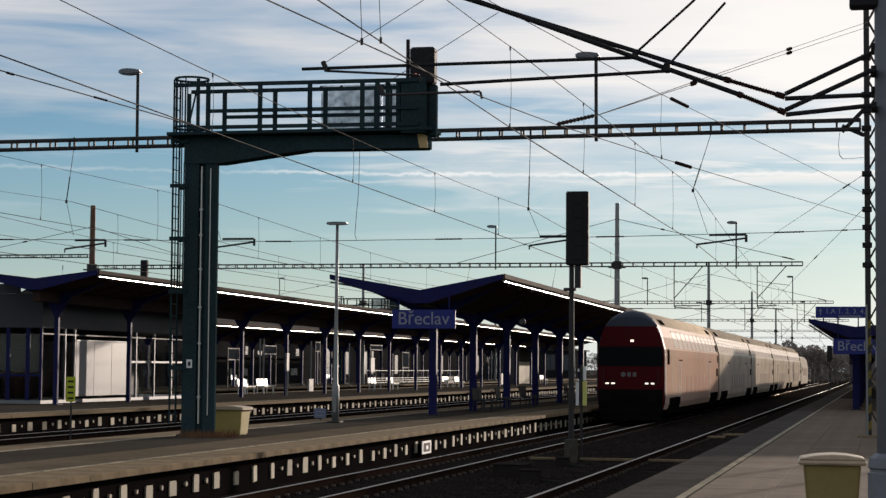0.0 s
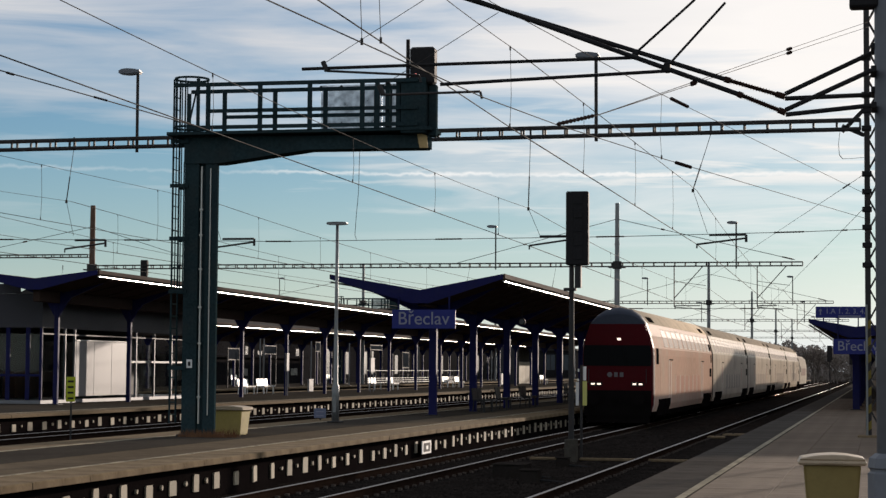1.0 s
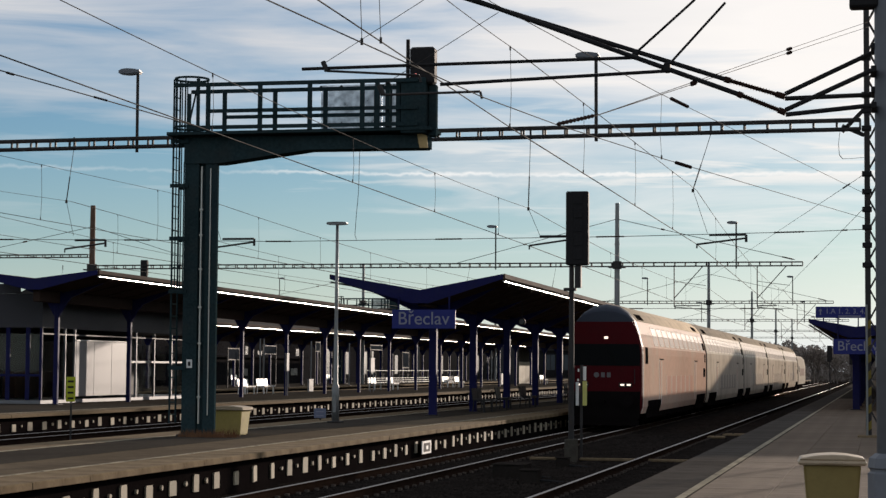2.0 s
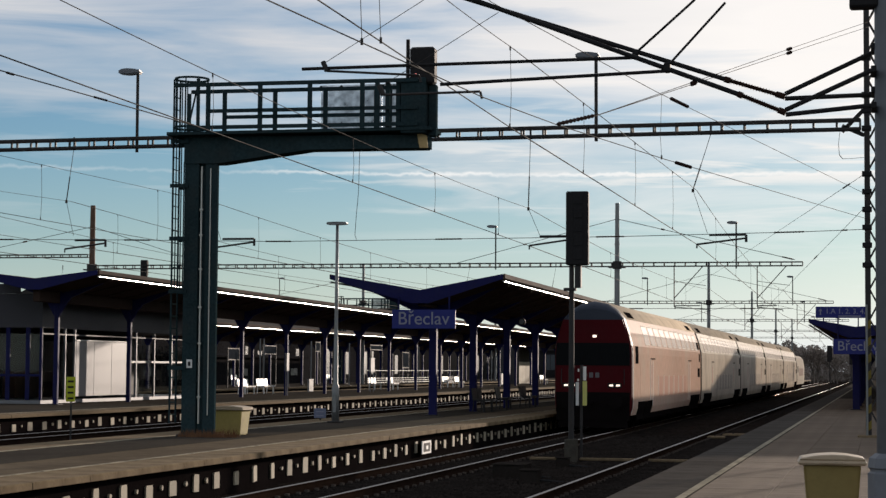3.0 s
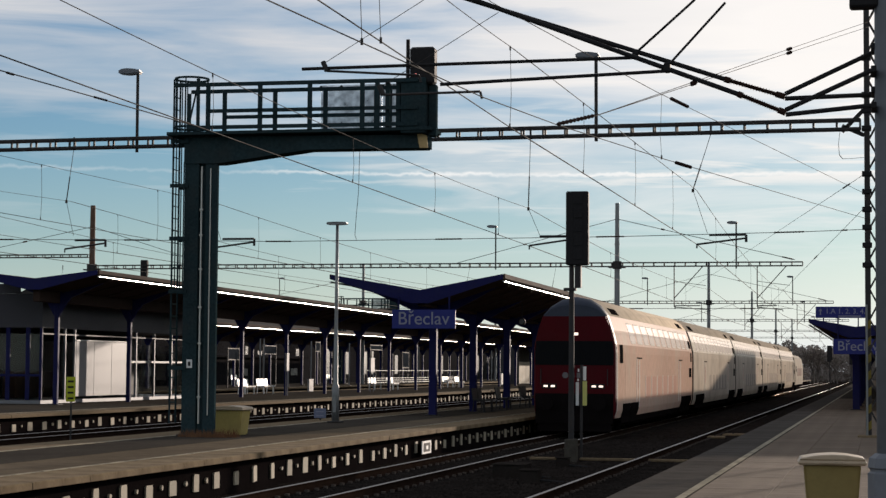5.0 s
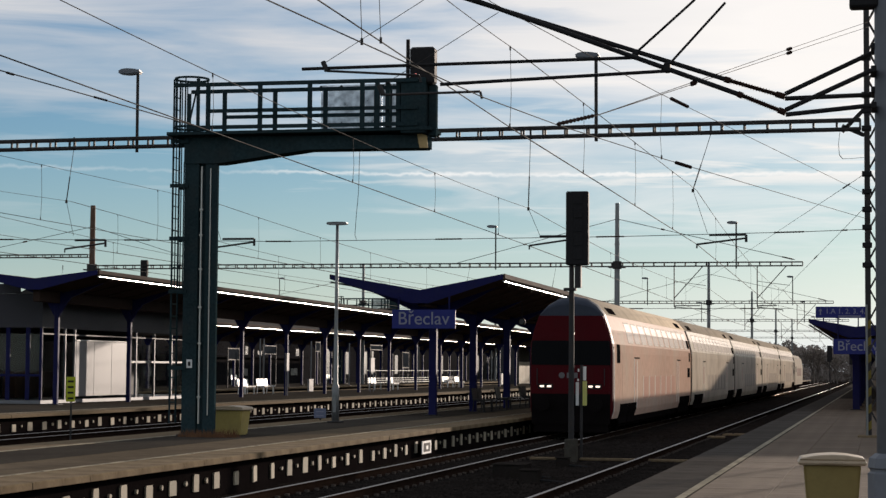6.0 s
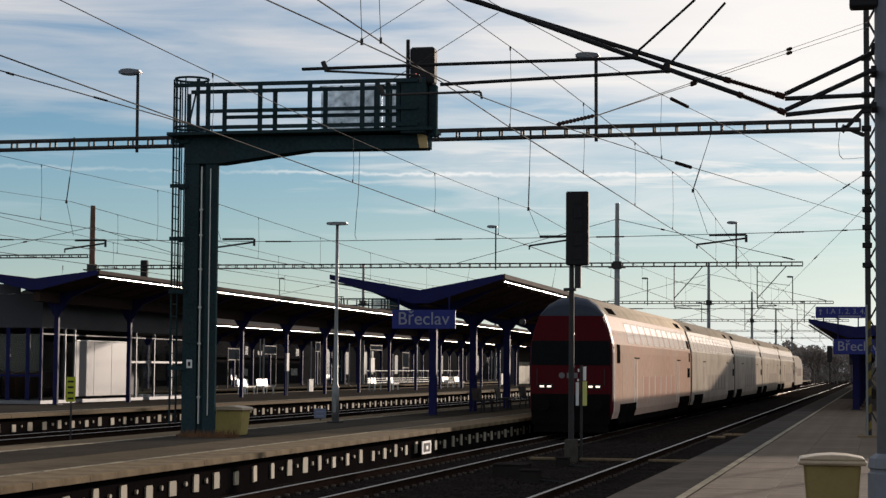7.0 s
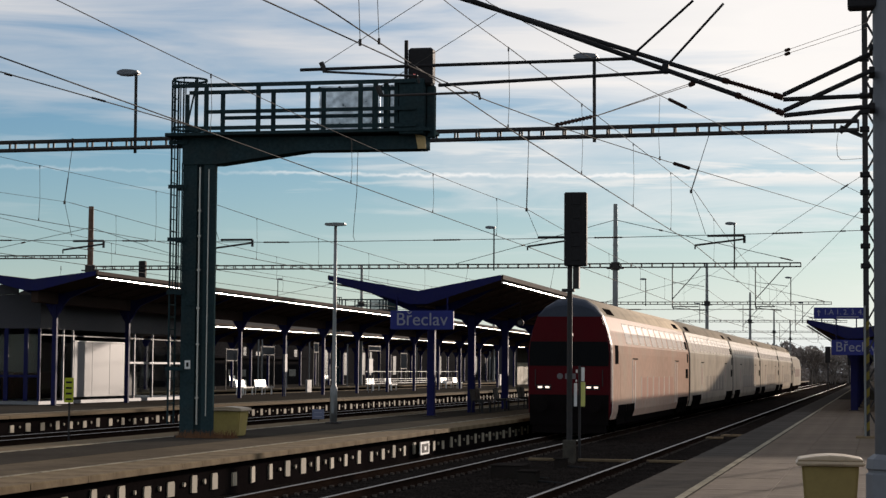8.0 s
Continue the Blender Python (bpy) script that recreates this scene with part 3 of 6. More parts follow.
# ---- overhead line portals ----
def beam_mesh(bm, x0, x1, z0, z1, depth, step):
    for y in (-depth / 2, depth / 2):
        for z in (z0, z1):
            bar(bm, (x0, y, z), (x1, y, z), 0.06, 0.06)
    n = max(1, int(round((x1 - x0) / step)))
    for i in range(n + 1):
        x = x0 + (x1 - x0) * i / n
        for y in (-depth / 2, depth / 2):
            bar(bm, (x, y, z0), (x, y, z1), 0.05, 0.05)
        for z in (z0, z1):
            bar(bm, (x, -depth / 2, z), (x, depth / 2, z), 0.04, 0.04)
    return bm


def tube_mast(parent, x, top, zbeam, base=-0.3, r=0.17, mat=None):
    bm = bmesh.new()
    rod(bm, (x, 0, base), (x, 0, zbeam), r, 14, r * 0.95)
    rod(bm, (x, 0, zbeam), (x, 0, top), r * 0.85, 14, r * 0.7)
    rod(bm, (x, 0, zbeam + 1.2), (x, 0, zbeam + 1.25), r * 1.0, 14)
    part("mast", bm, mat or GALV, parent, "tubular steel mast")
    bm = bmesh.new()
    rod(bm, (x, 0, zbeam - 0.26), (x, 0, zbeam + 0.20), r + 0.10, 14)
    bbox(bm, (x - 0.5, -0.24, zbeam - 0.2), (x + 0.5, 0.24, zbeam - 0.12))
    part("collar", bm, DARKSTEEL, parent, "dark clamp collar round the mast")


def lamp_on(parent, x, z0, z1, side=-1, r=0.045):
    """A street-lamp head on a thin pole that stands on the beam."""
    bm = bmesh.new()
    rod(bm, (x, 0, z0), (x, 0, z1), r, 8)
    part("lamp_pole", bm, DARKSTEEL, parent)
    bm = bmesh.new()
    prof = [(0.10 * side * -1, 0.02), (0.10 * side * -1, 0.12), (side * 0.1, 0.16), (side * 0.32, 0.18), (side * 0.5, 0.15), (side * 0.56, 0.08), (side * 0.5, 0.02), (side * 0.25, -0.01)]
    prism(bm, [(x + u, z1 - 0.02 + v) for u, v in prof], -0.13, 0.13)
    bmesh.ops.bevel(bm, geom=bm.edges[:], offset=0.03, segments=2, affect="EDGES")
    part("lamp_head", bm, GREYPAINT, parent, "grey cobra lamp head")


def portal(y, xr, xl, z0, z1, masts, lamps, step=0.58, left_beam=None):
    g = thing("catenary_portal", (0, y, 0), "steel lattice catenary portal spanning the tracks", "overhead portal", group="catenary portals")
    part("beam", beam_mesh(bmesh.new(), xl, xr, z0, z1, 0.35, step), DARKSTEEL, g, "dark lattice cross beam")
    for m in masts:
        tube_mast(g, m[0], m[1], (z0 + z1) / 2, r=0.23 if len(m) > 2 else 0.17, mat=m[2] if len(m) > 2 else None)
    for x, zt in lamps:
        lamp_on(g, x, z0 - 0.15, zt)
    if left_beam:
        part("beam", beam_mesh(bmesh.new(), *left_beam, 0.35, step), DARKSTEEL, g, "dark lattice cross beam")
    return g


portal_1 = portal(48.9, -0.45, -49.5, 8.26, 8.49, [(-49.0, 12.3)], [(-19.89, 10.28), (-7.16, 10.30)])
portal_1.matrix_world = pose(0, 48.9, 0.03, 0, -0.25, 0)
portal_2 = portal(113.0, -4.45, -48.6, 8.30, 8.52, [(-15.35, 12.1), (-48.95, 12.35, RUSTPOLE)], [(-22.75, 10.7), (-8.3, 10.8)], 0.62, (-75.0, -49.2, 9.05, 9.22))
portal_3 = portal(179.5, -4.3, -49.0, 8.38, 8.60, [(-15.75, 12.2), (-49.3, 12.3)], [(-21.5, 10.7), (-8.0, 10.8)], 0.7)
portal_4 = portal(246.0, -4.0, -50.0, 8.4, 8.62, [(-16.1, 12.2), (-49.5, 12.3)], [(-22.5, 10.7), (-9.5, 10.8)], 0.8)
portal(312.0, -4.0, -50.0, 8.4, 8.62, [(-16.6, 12.2), (-49.5, 12.3)], [(-10.5, 10.7)], 0.9)
portal(378.0, -4.0, -50.0, 8.4, 8.62, [(-17.0, 12.2), (-49.5, 12.3)], [], 1.0)


def lattice_mast():
    g = thing("lattice_mast", (-0.14, 48.9, PLAT), "dark lattice catenary mast with black and yellow stripes at its foot", "catenary mast")
    H = 11.8
    for x0, x1 in ((-0.25, -0.11), (0.02, 0.25)):
        bm = bmesh.new()
        prism(bm, [(x0, -0.12), (x1, -0.12), (x1, -0.09), (x0 + 0.02, -0.09), (x0 + 0.02, 0.09), (x1, 0.09), (x1, 0.12), (x0, 0.12)], 0, H, "z")
        leg = part("leg", bm, DARKSTEEL, g, "dark steel channel leg")
        for k in range(7):
            z = 0.1 + k * 0.42
            bm = bmesh.new()
            prism(bm, [(x0, z), (x1, z + 0.12), (x1, z + 0.33), (x0, z + 0.21)], -0.126, -0.121)
            part("stripe", bm, HAZARD, leg, "yellow warning stripe")
    n = 30
    for k in range(n):
        z0, z1 = 0.3 + (H - 0.5) * k / n, 0.3 + (H - 0.5) * (k + 1) / n
        s = 1 if k % 2 else -1
        bm = bmesh.new()
        for y in (-0.10, 0.10):
            bar(bm, (-0.04 - 0.10 * s, y, z0), (-0.04 + 0.10 * s, y, z1), 0.02, 0.04)
        part("lacing_bar", bm, DARKSTEEL, g)
    part("footing", box((-0.45, -0.4, -0.02), (0.5, 0.4, 0.05), 0.01), SLAB, g, "concrete footing")
    for z in (9.55, 8.6, 8.2, 7.75, 6.6, 6.15, 5.7, 5.25, 4.8, 4.3):
        part("clamp", box((-0.31, -0.16, z - 0.06), (-0.07, 0.16, z + 0.06), 0.01), BLACK, g, "black clamp")
    part("conduit", rod(bmesh.new(), (-0.215, -0.16, 0.0), (-0.215, -0.16, 3.3), 0.028, 8), GALV, g, "thin grey conduit pipe")
    part("notice_plate", box((0.0, -0.135, 1.75), (0.12, -0.128, 2.15), 0.002), WHITE, g, "small white notice plate")
    return g


lattice_mast()
bm = bmesh.new()
bar(bm, (-0.9, 0, 8.2), (-0.35, 0, 8.75), 0.06, 0.1)
bar(bm, (-0.9, 0, 8.35), (-0.35, 0, 8.1), 0.06, 0.1)
part("end_bracket", bm, DARKSTEEL, portal_1)


# ---- cantilever signal bridge ----
RAIL_F = (-15.37, -14.09, -12.88, -11.62, -11.26)
RAIL_B = (-15.35, -14.08, -12.83, -11.58, -11.25, -10.91)
def signal_bridge():
    g = thing("signal_gantry", (0, 42.6, PLAT), "dark green cantilever signal gantry with railed walkway and caged ladder", "signal gantry")
    Z = -PLAT
    bm = bmesh.new()
    bbox(bm, (-16.16, -0.25, 0.0), (-15.80, 0.25, 6.5), 0.015)
    bbox(bm, (-15.64, -0.25, 0.0), (-15.34, -0.12, 6.5), 0.015)
    bbox(bm, (-15.80, -0.16, 0.02), (-15.64, 0.16, 6.5))
    part("column", bm, GREEN, g, "dark green twin box column")
    part("base_block", box((-16.25, -0.35, -0.02), (-15.25, 0.3, 0.05), 0.02), DARKSTEEL, g, "dark base plate")
    # cantilever arm, deeper over the column
    bm = prism(bmesh.new(), [(-16.05, 7.62 + Z), (-10.20, 7.55 + Z), (-10.20, 7.24 + Z), (-13.0, 7.25 + Z), (-15.18, 6.97 + Z), (-16.05, 6.97 + Z)], -0.28, 0.28)
    part("arm", bm, GREEN, g, "dark green tapering box arm")
    # thin plate added to carry the arm end's painted sunlight
    bm = prism(bmesh.new(), [(-10.38, 7.60 + Z), (-10.14, 7.52 + Z), (-10.12, 7.24 + Z), (-10.31, 7.24 + Z)], -0.31, -0.285)
    part("end_plate", bm, ENDPLATE, g, "end plate with sunlit yellow put into its colour")
    part("end_plate", box((-10.197, -0.29, 7.26 + Z), (-10.16, 0.29, 7.56 + Z), 0.006), GREEN, g)
    part("walkway", box((-16.4, -0.55, 7.62 + Z), (-10.0, 0.55, 7.70 + Z), 0.01), GREEN, g, "green walkway deck")
    # railings front and back
    for y, xs, label in ((-0.55, RAIL_F, ""), (0.55, RAIL_B, "")):
        r = part("railing", bar(bmesh.new(), (-16.2, y, 8.80 + Z), (-10.3, y, 8.78 + Z), 0.05, 0.09), GREEN, g, "green tubular handrail")
        for z in (8.17 + Z,):
            part("mid_rail", bar(bmesh.new(), (xs[0], y, z), (-10.3, y, z - 0.02), 0.04, 0.085), GREEN, r)
        part("toe_board", bar(bmesh.new(), (-15.9, y, 7.79 + Z), (-10.3, y, 7.77 + Z), 0.03, 0.09), GREEN, r)
        for x in xs:
            part("railing_post", box((x - 0.055, y - 0.02, 7.68 + Z), (x + 0.055, y + 0.02, 8.80 + Z), 0.008), GREEN, r)
    # clear guard panels
    for x0, x1 in ((-12.95, -11.45), (-11.43, -10.90)):
        p = part("guard_panel", box((x0, 0.59, 7.78 + Z), (x1, 0.60, 8.88 + Z)), GUARD, g, "cloudy clear guard panel")
        bm = bmesh.new()
        for k in range(4):
            for z in (7.80 + Z, 8.84 + Z):
                rod(bm, (x0 + (x1 - x0) * k / 3, 0.57, z), (x0 + (x1 - x0) * k / 3, 0.62, z), 0.035, 6)
        part("panel_bolts", bm, BLACK, p)
    # ladder with safety cage on the far end of the column
    lad = part("ladder", rod(rod(bmesh.new(), (-16.47, -0.2, 0.3), (-16.47, -0.2, 9.0 + Z), 0.025), (-16.47, 0.2, 0.3), (-16.47, 0.2, 9.0 + Z), 0.025), GREEN, g, "green steel ladder")
    for k in range(27):
        part("rung", rod(bmesh.new(), (-16.47, -0.2, 0.5 + 0.29 * k), (-16.47, 0.2, 0.5 + 0.29 * k), 0.014, 6), GREEN, lad)
    for a in (-0.34, 0.0, 0.34):
        part("cage_upright", rod(bmesh.new(), (-16.14, a, 3.4), (-16.14, a, 7.0 + Z), 0.018, 6), GREEN, lad)
        part("cage_upright", rod(bmesh.new(), (-16.34, a, 3.4), (-16.34, a, 9.0 + Z), 0.016, 6), GREEN, lad)
    for z in (1.6, 3.4, 4.65, 5.9, 6.95):
        for y in (-0.3, 0.3):
            part("ladder_bracket", bar(bmesh.new(), (-16.5, y, z), (-16.05, y, z), 0.03, 0.09), GREEN, lad)
    hoop = bmesh.new()
    for z in (9.02 + Z, 7.85 + Z):
        pts = [Vector((-16.1 + 0.4 * math.cos(t), 0.42 * math.sin(t), z)) for t in np.linspace(0, 2 * math.pi, 17)]
        for a, b in zip(pts, pts[1:]):
            bar(hoop, a, b, 0.025, 0.05)
    for t in np.linspace(0, 2 * math.pi, 9)[:-1]:
        rod(hoop, (-16.1 + 0.4 * math.cos(t), 0.42 * math.sin(t), 7.7 + Z), (-16.1 + 0.4 * math.cos(t), 0.42 * math.sin(t), 9.02 + Z), 0.016, 6)
    part("safety_cage", hoop, GREEN, lad, "green safety cage hoops")
    gate = part("gate", box((-15.78, -0.57, 7.70 + Z), (-15.70, -0.52, 8.95 + Z), 0.008), GREEN, g, "dark gate at the ladder's head")
    part("gate_post", bar(bmesh.new(), (-15.98, -0.5, 7.7 + Z), (-15.98, -0.5, 8.6 + Z), 0.09, 0.05), GREEN, gate)
    part("gate_brace", bar(bmesh.new(), (-15.98, -0.53, 7.8 + Z), (-15.74, -0.53, 8.9 + Z), 0.04, 0.03), GREEN, gate)
    # signal head seen from behind
    bm = bmesh.new()
    bbox(bm, (-10.53, -0.45, 8.70 + Z), (-9.95, -0.10, 9.56 + Z), 0.05)
    sh = part("signal_head", bm, BLACK, g, "black signal head seen from behind")
    part("signal_tube", rod(bmesh.new(), (-10.58, -0.4, 8.6 + Z), (-10.58, -0.4, 9.74 + Z), 0.045, 10), BLACK, sh)
    part("signal_hood", box((-10.45, -0.098, 8.85 + Z), (-10.05, 0.12, 9.5 + Z), 0.05), BLACK, sh)
    bm = bmesh.new()
    bbox(bm, (-10.72, -0.52, 7.56 + Z), (-10.13, -0.10, 8.84 + Z), 0.02)
    bbox(bm, (-10.12, -0.30, 7.50 + Z), (-9.93, -0.10, 8.70 + Z), 0.02)
    part("equipment_cabinet", bm, GREEN, g, "dark green equipment cabinet on the walkway's end")
    bm = bmesh.new()
    for x in (-11.30, -11.05, -10.8):
        bar(bm, (x, -0.4, 7.7 + Z), (x, -0.4, 8.80 + Z), 0.10, 0.08)
    part("cabinet_post", bm, GREEN, g)
    part("red_lamp", rod(bmesh.new(), (-10.35, -0.56, 8.90 + Z), (-10.35, -0.52, 8.90 + Z), 0.03, 8), REDGLOW, g, "small red lamp")
    # conduits on the column
    c = part("conduit", rod(bmesh.new(), (-15.72, -0.27, 0.3), (-15.72, -0.27, 6.9 + Z), 0.022, 8), GALVLIT, g, "pale galvanised conduit")
    for z in (0.9, 2.15, 3.0, 3.9, 4.7, 5.3):
        part("conduit_clamp", box((-15.76, -0.30, z), (-15.68, -0.25, z + 0.05), 0.008), GALVLIT, c)
    part("cable", rod(bmesh.new(), (-15.50, -0.27, 0.5), (-15.50, -0.27, 6.3), 0.014, 6), GALVLIT, g, "thin pale cable")
    s = part("number_plate", box((-16.04, -0.262, 1.60), (-15.90, -0.254, 1.80), 0.002), WHITE, g, "small white notice plate")
    part("plate_mark", box((-16.00, -0.266, 1.65), (-15.94, -0.263, 1.75)), BLACK, s)
    for k in range(3):
        part("column_band", bar(bmesh.new(), (-16.05, -0.26, 1.3 + k * 0.9), (-15.36, -0.26, 1.3 + k * 0.9), 0.02, 0.03), GREEN, g)
    for o in g.children:
        if o.name.split(".")[0] in ("column", "base_block", "ladder", "conduit", "cable", "number_plate", "column_band", "gate"):
            o.location.x += 0.12
    return g


GALVLIT = material("bright_galvanised_pipe", (0.55, 0.53, 0.48), 0.4, 0.7, vary=0.1, scale=6)
GUARD = material("cloudy_polycarbonate", (0.62, 0.64, 0.66), 0.35, vary=0.75, scale=1.6, spec=0.5)
GUARD.node_tree.nodes["Principled BSDF"].inputs["Transmission Weight"].default_value = 0.75
GUARD.node_tree.nodes["Principled BSDF"].inputs["IOR"].default_value = 1.1
REDGLOW = glow("red_lamp_glow", (1.0, 0.25, 0.22), 0.5)
signal_bridge()


# ---- train ----
HALF = [(1.30, 0.55), (1.38, 0.80), (1.40, 1.2), (1.40, 2.75), (1.385, 3.02), (1.27, 3.50), (1.10, 3.98), (0.82, 4.33), (0.48, 4.54), (0.0, 4.63)]


def ring(k_dome=1.0, k_side=1.0):
    pts = []
    for x, z in HALF:
        zz = z if z < 3.95 else 3.95 + (z - 3.95) * k_dome
        pts.append((x * k_side, zz))
    return [(x, z) for x, z in pts] + [(-x, z) for x, z in pts[-2::-1]]


def loft(bm, sections, cap0=True, cap1=True):
    """Adds a skin over rings of (y, ring)."""
    rs = [[bm.verts.new((x, y, z)) for x, z in pts] for y, pts in sections]
    n = len(rs[0])
    fs = []
    for a, b in zip(rs, rs[1:]):
        for i in range(n):
            j = (i + 1) % n
            fs.append(bm.faces.new((a[i], a[j], b[j], b[i])))
    if cap0:
        fs.append(bm.faces.new(rs[0]))
    if cap1:
        fs.append(bm.faces.new(rs[-1][::-1]))
    bmesh.ops.recalc_face_normals(bm, faces=bm.faces[:])
    return fs


def side_x(z):
    """Half width of the body at height z."""
    for (x0, z0), (x1, z1) in zip(HALF, HALF[1:]):
        if z0 <= z <= z1:
            return x0 + (x1 - x0) * (z - z0) / (z1 - z0)
    return 1.3


def side_panel(y0, y1, z0, z1, proud=0.012, side=1, n=1):
    """A flush panel that lies on the body side between two heights."""
    bm = bmesh.new()
    proud *= 0.3
    t = 0.03
    zs = [z0] + [z for x, z in HALF if z0 + 0.01 < z < z1 - 0.01] + [z1]
    rows = [[bm.verts.new((side * (side_x(z) + dx), y, z)) for dx, y in ((proud, y0), (proud, y1), (proud - t, y1), (proud - t, y0))] for z in zs]
    for a, b in zip(rows, rows[1:]):
        for i in range(4):
            bm.faces.new((a[i], a[(i + 1) % 4], b[(i + 1) % 4], b[i]))
    bm.faces.new(rows[0])
    bm.faces.new(rows[-1][::-1])
    bmesh.ops.recalc_face_normals(bm, faces=bm.faces[:])
    return bm


def bogie(parent, y):
    bm = bmesh.new()
    for s in (-1, 1):
        prism(bm, [(-1.7, 0.55), (-1.2, 0.75), (-0.5, 0.45), (0.5, 0.45), (1.2, 0.75), (1.7, 0.55), (1.6, 0.4), (0.6, 0.28), (-0.6, 0.28), (-1.6, 0.4)], s * 1.0 - 0.06, s * 1.0 + 0.06, "x")
        for d in (-1.25, 1.25):
            bbox(bm, (s * 1.12 - 0.1, d - 0.22, 0.3), (s * 1.12 + 0.1, d + 0.22, 0.62), 0.03)
            rod(bm, (s * 1.12, d - 0.5, 0.4), (s * 1.12, d - 0.5, 0.85), 0.1, 8)
            rod(bm, (s * 1.12, d + 0.5, 0.4), (s * 1.12, d + 0.5, 0.85), 0.1, 8)
    bar(bm, (-1.0, 0, 0.5), (1.0, 0, 0.5), 0.5, 0.25)
    b = part("bogie", bm, UNDER, parent, "grimy black bogie frame")
    b.location.y = y
    for d in (-1.25, 1.25):
        bm = bmesh.new()
        rod(bm, (-0.95, 0, 0), (0.95, 0, 0), 0.08, 8)
        for s in (-0.75, 0.75):
            rod(bm, (s - 0.065, 0, 0), (s + 0.065, 0, 0), 0.46, 20)
            for a in range(3):
                t = a * 2.1
                rod(bm, (s - 0.075, 0.26 * math.cos(t), 0.26 * math.sin(t)), (s + 0.075, 0.26 * math.cos(t), 0.26 * math.sin(t)), 0.05, 6)
        w = part("wheelset", bm, UNDER, b, "steel wheelset")
        w.location = (0, d, 0.462)
    return b


def coach(label, cab=False, paint=None, length=26.5):
    c = thing("double_deck_coach", (0, 0, 0), label, "railway coach", group="coaches of the train")
    skin = paint
    if cab:
        secs = []
        for y, ks in ((0.0, 0.93), (0.04, 0.96), (0.10, 0.98), (0.20, 0.995), (0.35, 1.0), (0.55, 1.0), (0.8, 1.0), (1.2, 1.0)):
            k = 0.55 + 0.45 * math.sqrt(max(0.0, 1 - (1 - min(1, y / 0.8)) ** 2))
            secs.append((y, ring(max(k, 0.02), ks)))
        secs.append((length, ring()))
    else:
        secs = [(0.0, ring(1, 0.985)), (0.05, ring()), (length - 0.05, ring()), (length, ring(1, 0.985))]
    bm = bmesh.new()
    loft(bm, secs)
    for f in bm.faces:
        ctr, nrm = f.calc_center_median(), f.normal
        if ctr.z > 3.97 and ctr.y > 0.005:
            f.material_index = 1
            if cab and ctr.y < 0.5 and ctr.z > 3.9:
                f.material_index = 2
        f.smooth = len(f.verts) == 4 and ctr.z > 4.0
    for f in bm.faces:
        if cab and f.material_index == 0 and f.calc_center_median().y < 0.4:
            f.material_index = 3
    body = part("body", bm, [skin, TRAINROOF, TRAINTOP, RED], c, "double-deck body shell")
    # upper deck windows in the leaning side, lower deck windows, doors
    y0 = 4.2 if cab else 1.6
    win = low = None
    k = 0
    y = y0
    while y < length - 2.6:
        for side in (1, -1):
            if win is None or side not in win:
                win = win or {}
                w = part("window", side_panel(0, 1.45, 3.16, 3.80, 0.010, side), UPGLASS, c, "upper deck window, pale reflection in its colour, pale lower frame")
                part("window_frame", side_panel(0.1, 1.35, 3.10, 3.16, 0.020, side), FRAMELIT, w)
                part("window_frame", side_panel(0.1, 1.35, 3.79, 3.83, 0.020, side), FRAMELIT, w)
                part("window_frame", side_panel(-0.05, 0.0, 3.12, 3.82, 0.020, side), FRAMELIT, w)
                win[side] = w
                w.location.y = y
            else:
                w = win[side].copy()
                scene.collection.objects.link(w)
                w.location.y = y
                for ch in win[side].children:
                    o = ch.copy()
                    scene.collection.objects.link(o)
                    o.parent = w
        y += 1.95
    lows = {}
    y = 8.2
    while y < length - 8.0:
        for side in (1, -1):
            if side not in lows:
                w = part("lower_window", side_panel(0, 1.45, 1.12, 1.92, 0.008, side), TINTED if cab else GREYTINT, c, "lower deck window with its reflection painted in the colour")
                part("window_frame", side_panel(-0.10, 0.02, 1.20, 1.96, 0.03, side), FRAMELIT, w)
                lows[side] = w
                w.location.y = y
            else:
                w = lows[side].copy()
                scene.collection.objects.link(w)
                w.location.y = y
                for ch in lows[side].children:
                    o = ch.copy()
                    scene.collection.objects.link(o)
                    o.parent = w
        y += 1.9
    for side in (1, -1):
        for yd in (5.6, length - 6.4):
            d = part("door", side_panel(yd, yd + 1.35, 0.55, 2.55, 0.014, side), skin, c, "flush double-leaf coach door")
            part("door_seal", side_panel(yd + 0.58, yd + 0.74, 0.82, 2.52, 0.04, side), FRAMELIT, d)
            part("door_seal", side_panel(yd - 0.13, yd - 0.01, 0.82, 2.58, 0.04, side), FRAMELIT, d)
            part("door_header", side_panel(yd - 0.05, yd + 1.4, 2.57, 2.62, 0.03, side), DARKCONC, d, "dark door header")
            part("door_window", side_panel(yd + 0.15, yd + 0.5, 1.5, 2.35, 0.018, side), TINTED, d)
        part("vent", side_panel(length - 1.3, length - 0.75, 2.55, 2.95, 0.014, side), SEALBLACK, c, "small black vent grille")
        part("vent", side_panel(length - 1.9, length - 0.9, 1.84, 2.26, 0.04, side), SEALBLACK, c)
        part("vent", side_panel(length - 1.6, length - 0.7, 3.15, 3.5, 0.04, side), SEALBLACK, c)
        # black strips widen the dark gap between coaches by painted shade
        for (xa, za), (xb, zb) in zip(HALF, HALF[1:]):
            if zb > za and za > 0.5 and zb < 4.2:
                part("end_seal", side_panel(length - 0.40, length - 0.03, za, zb, 0.03, side), SEALBLACK, c, "black strip at the coach end, painting the gap's shade")
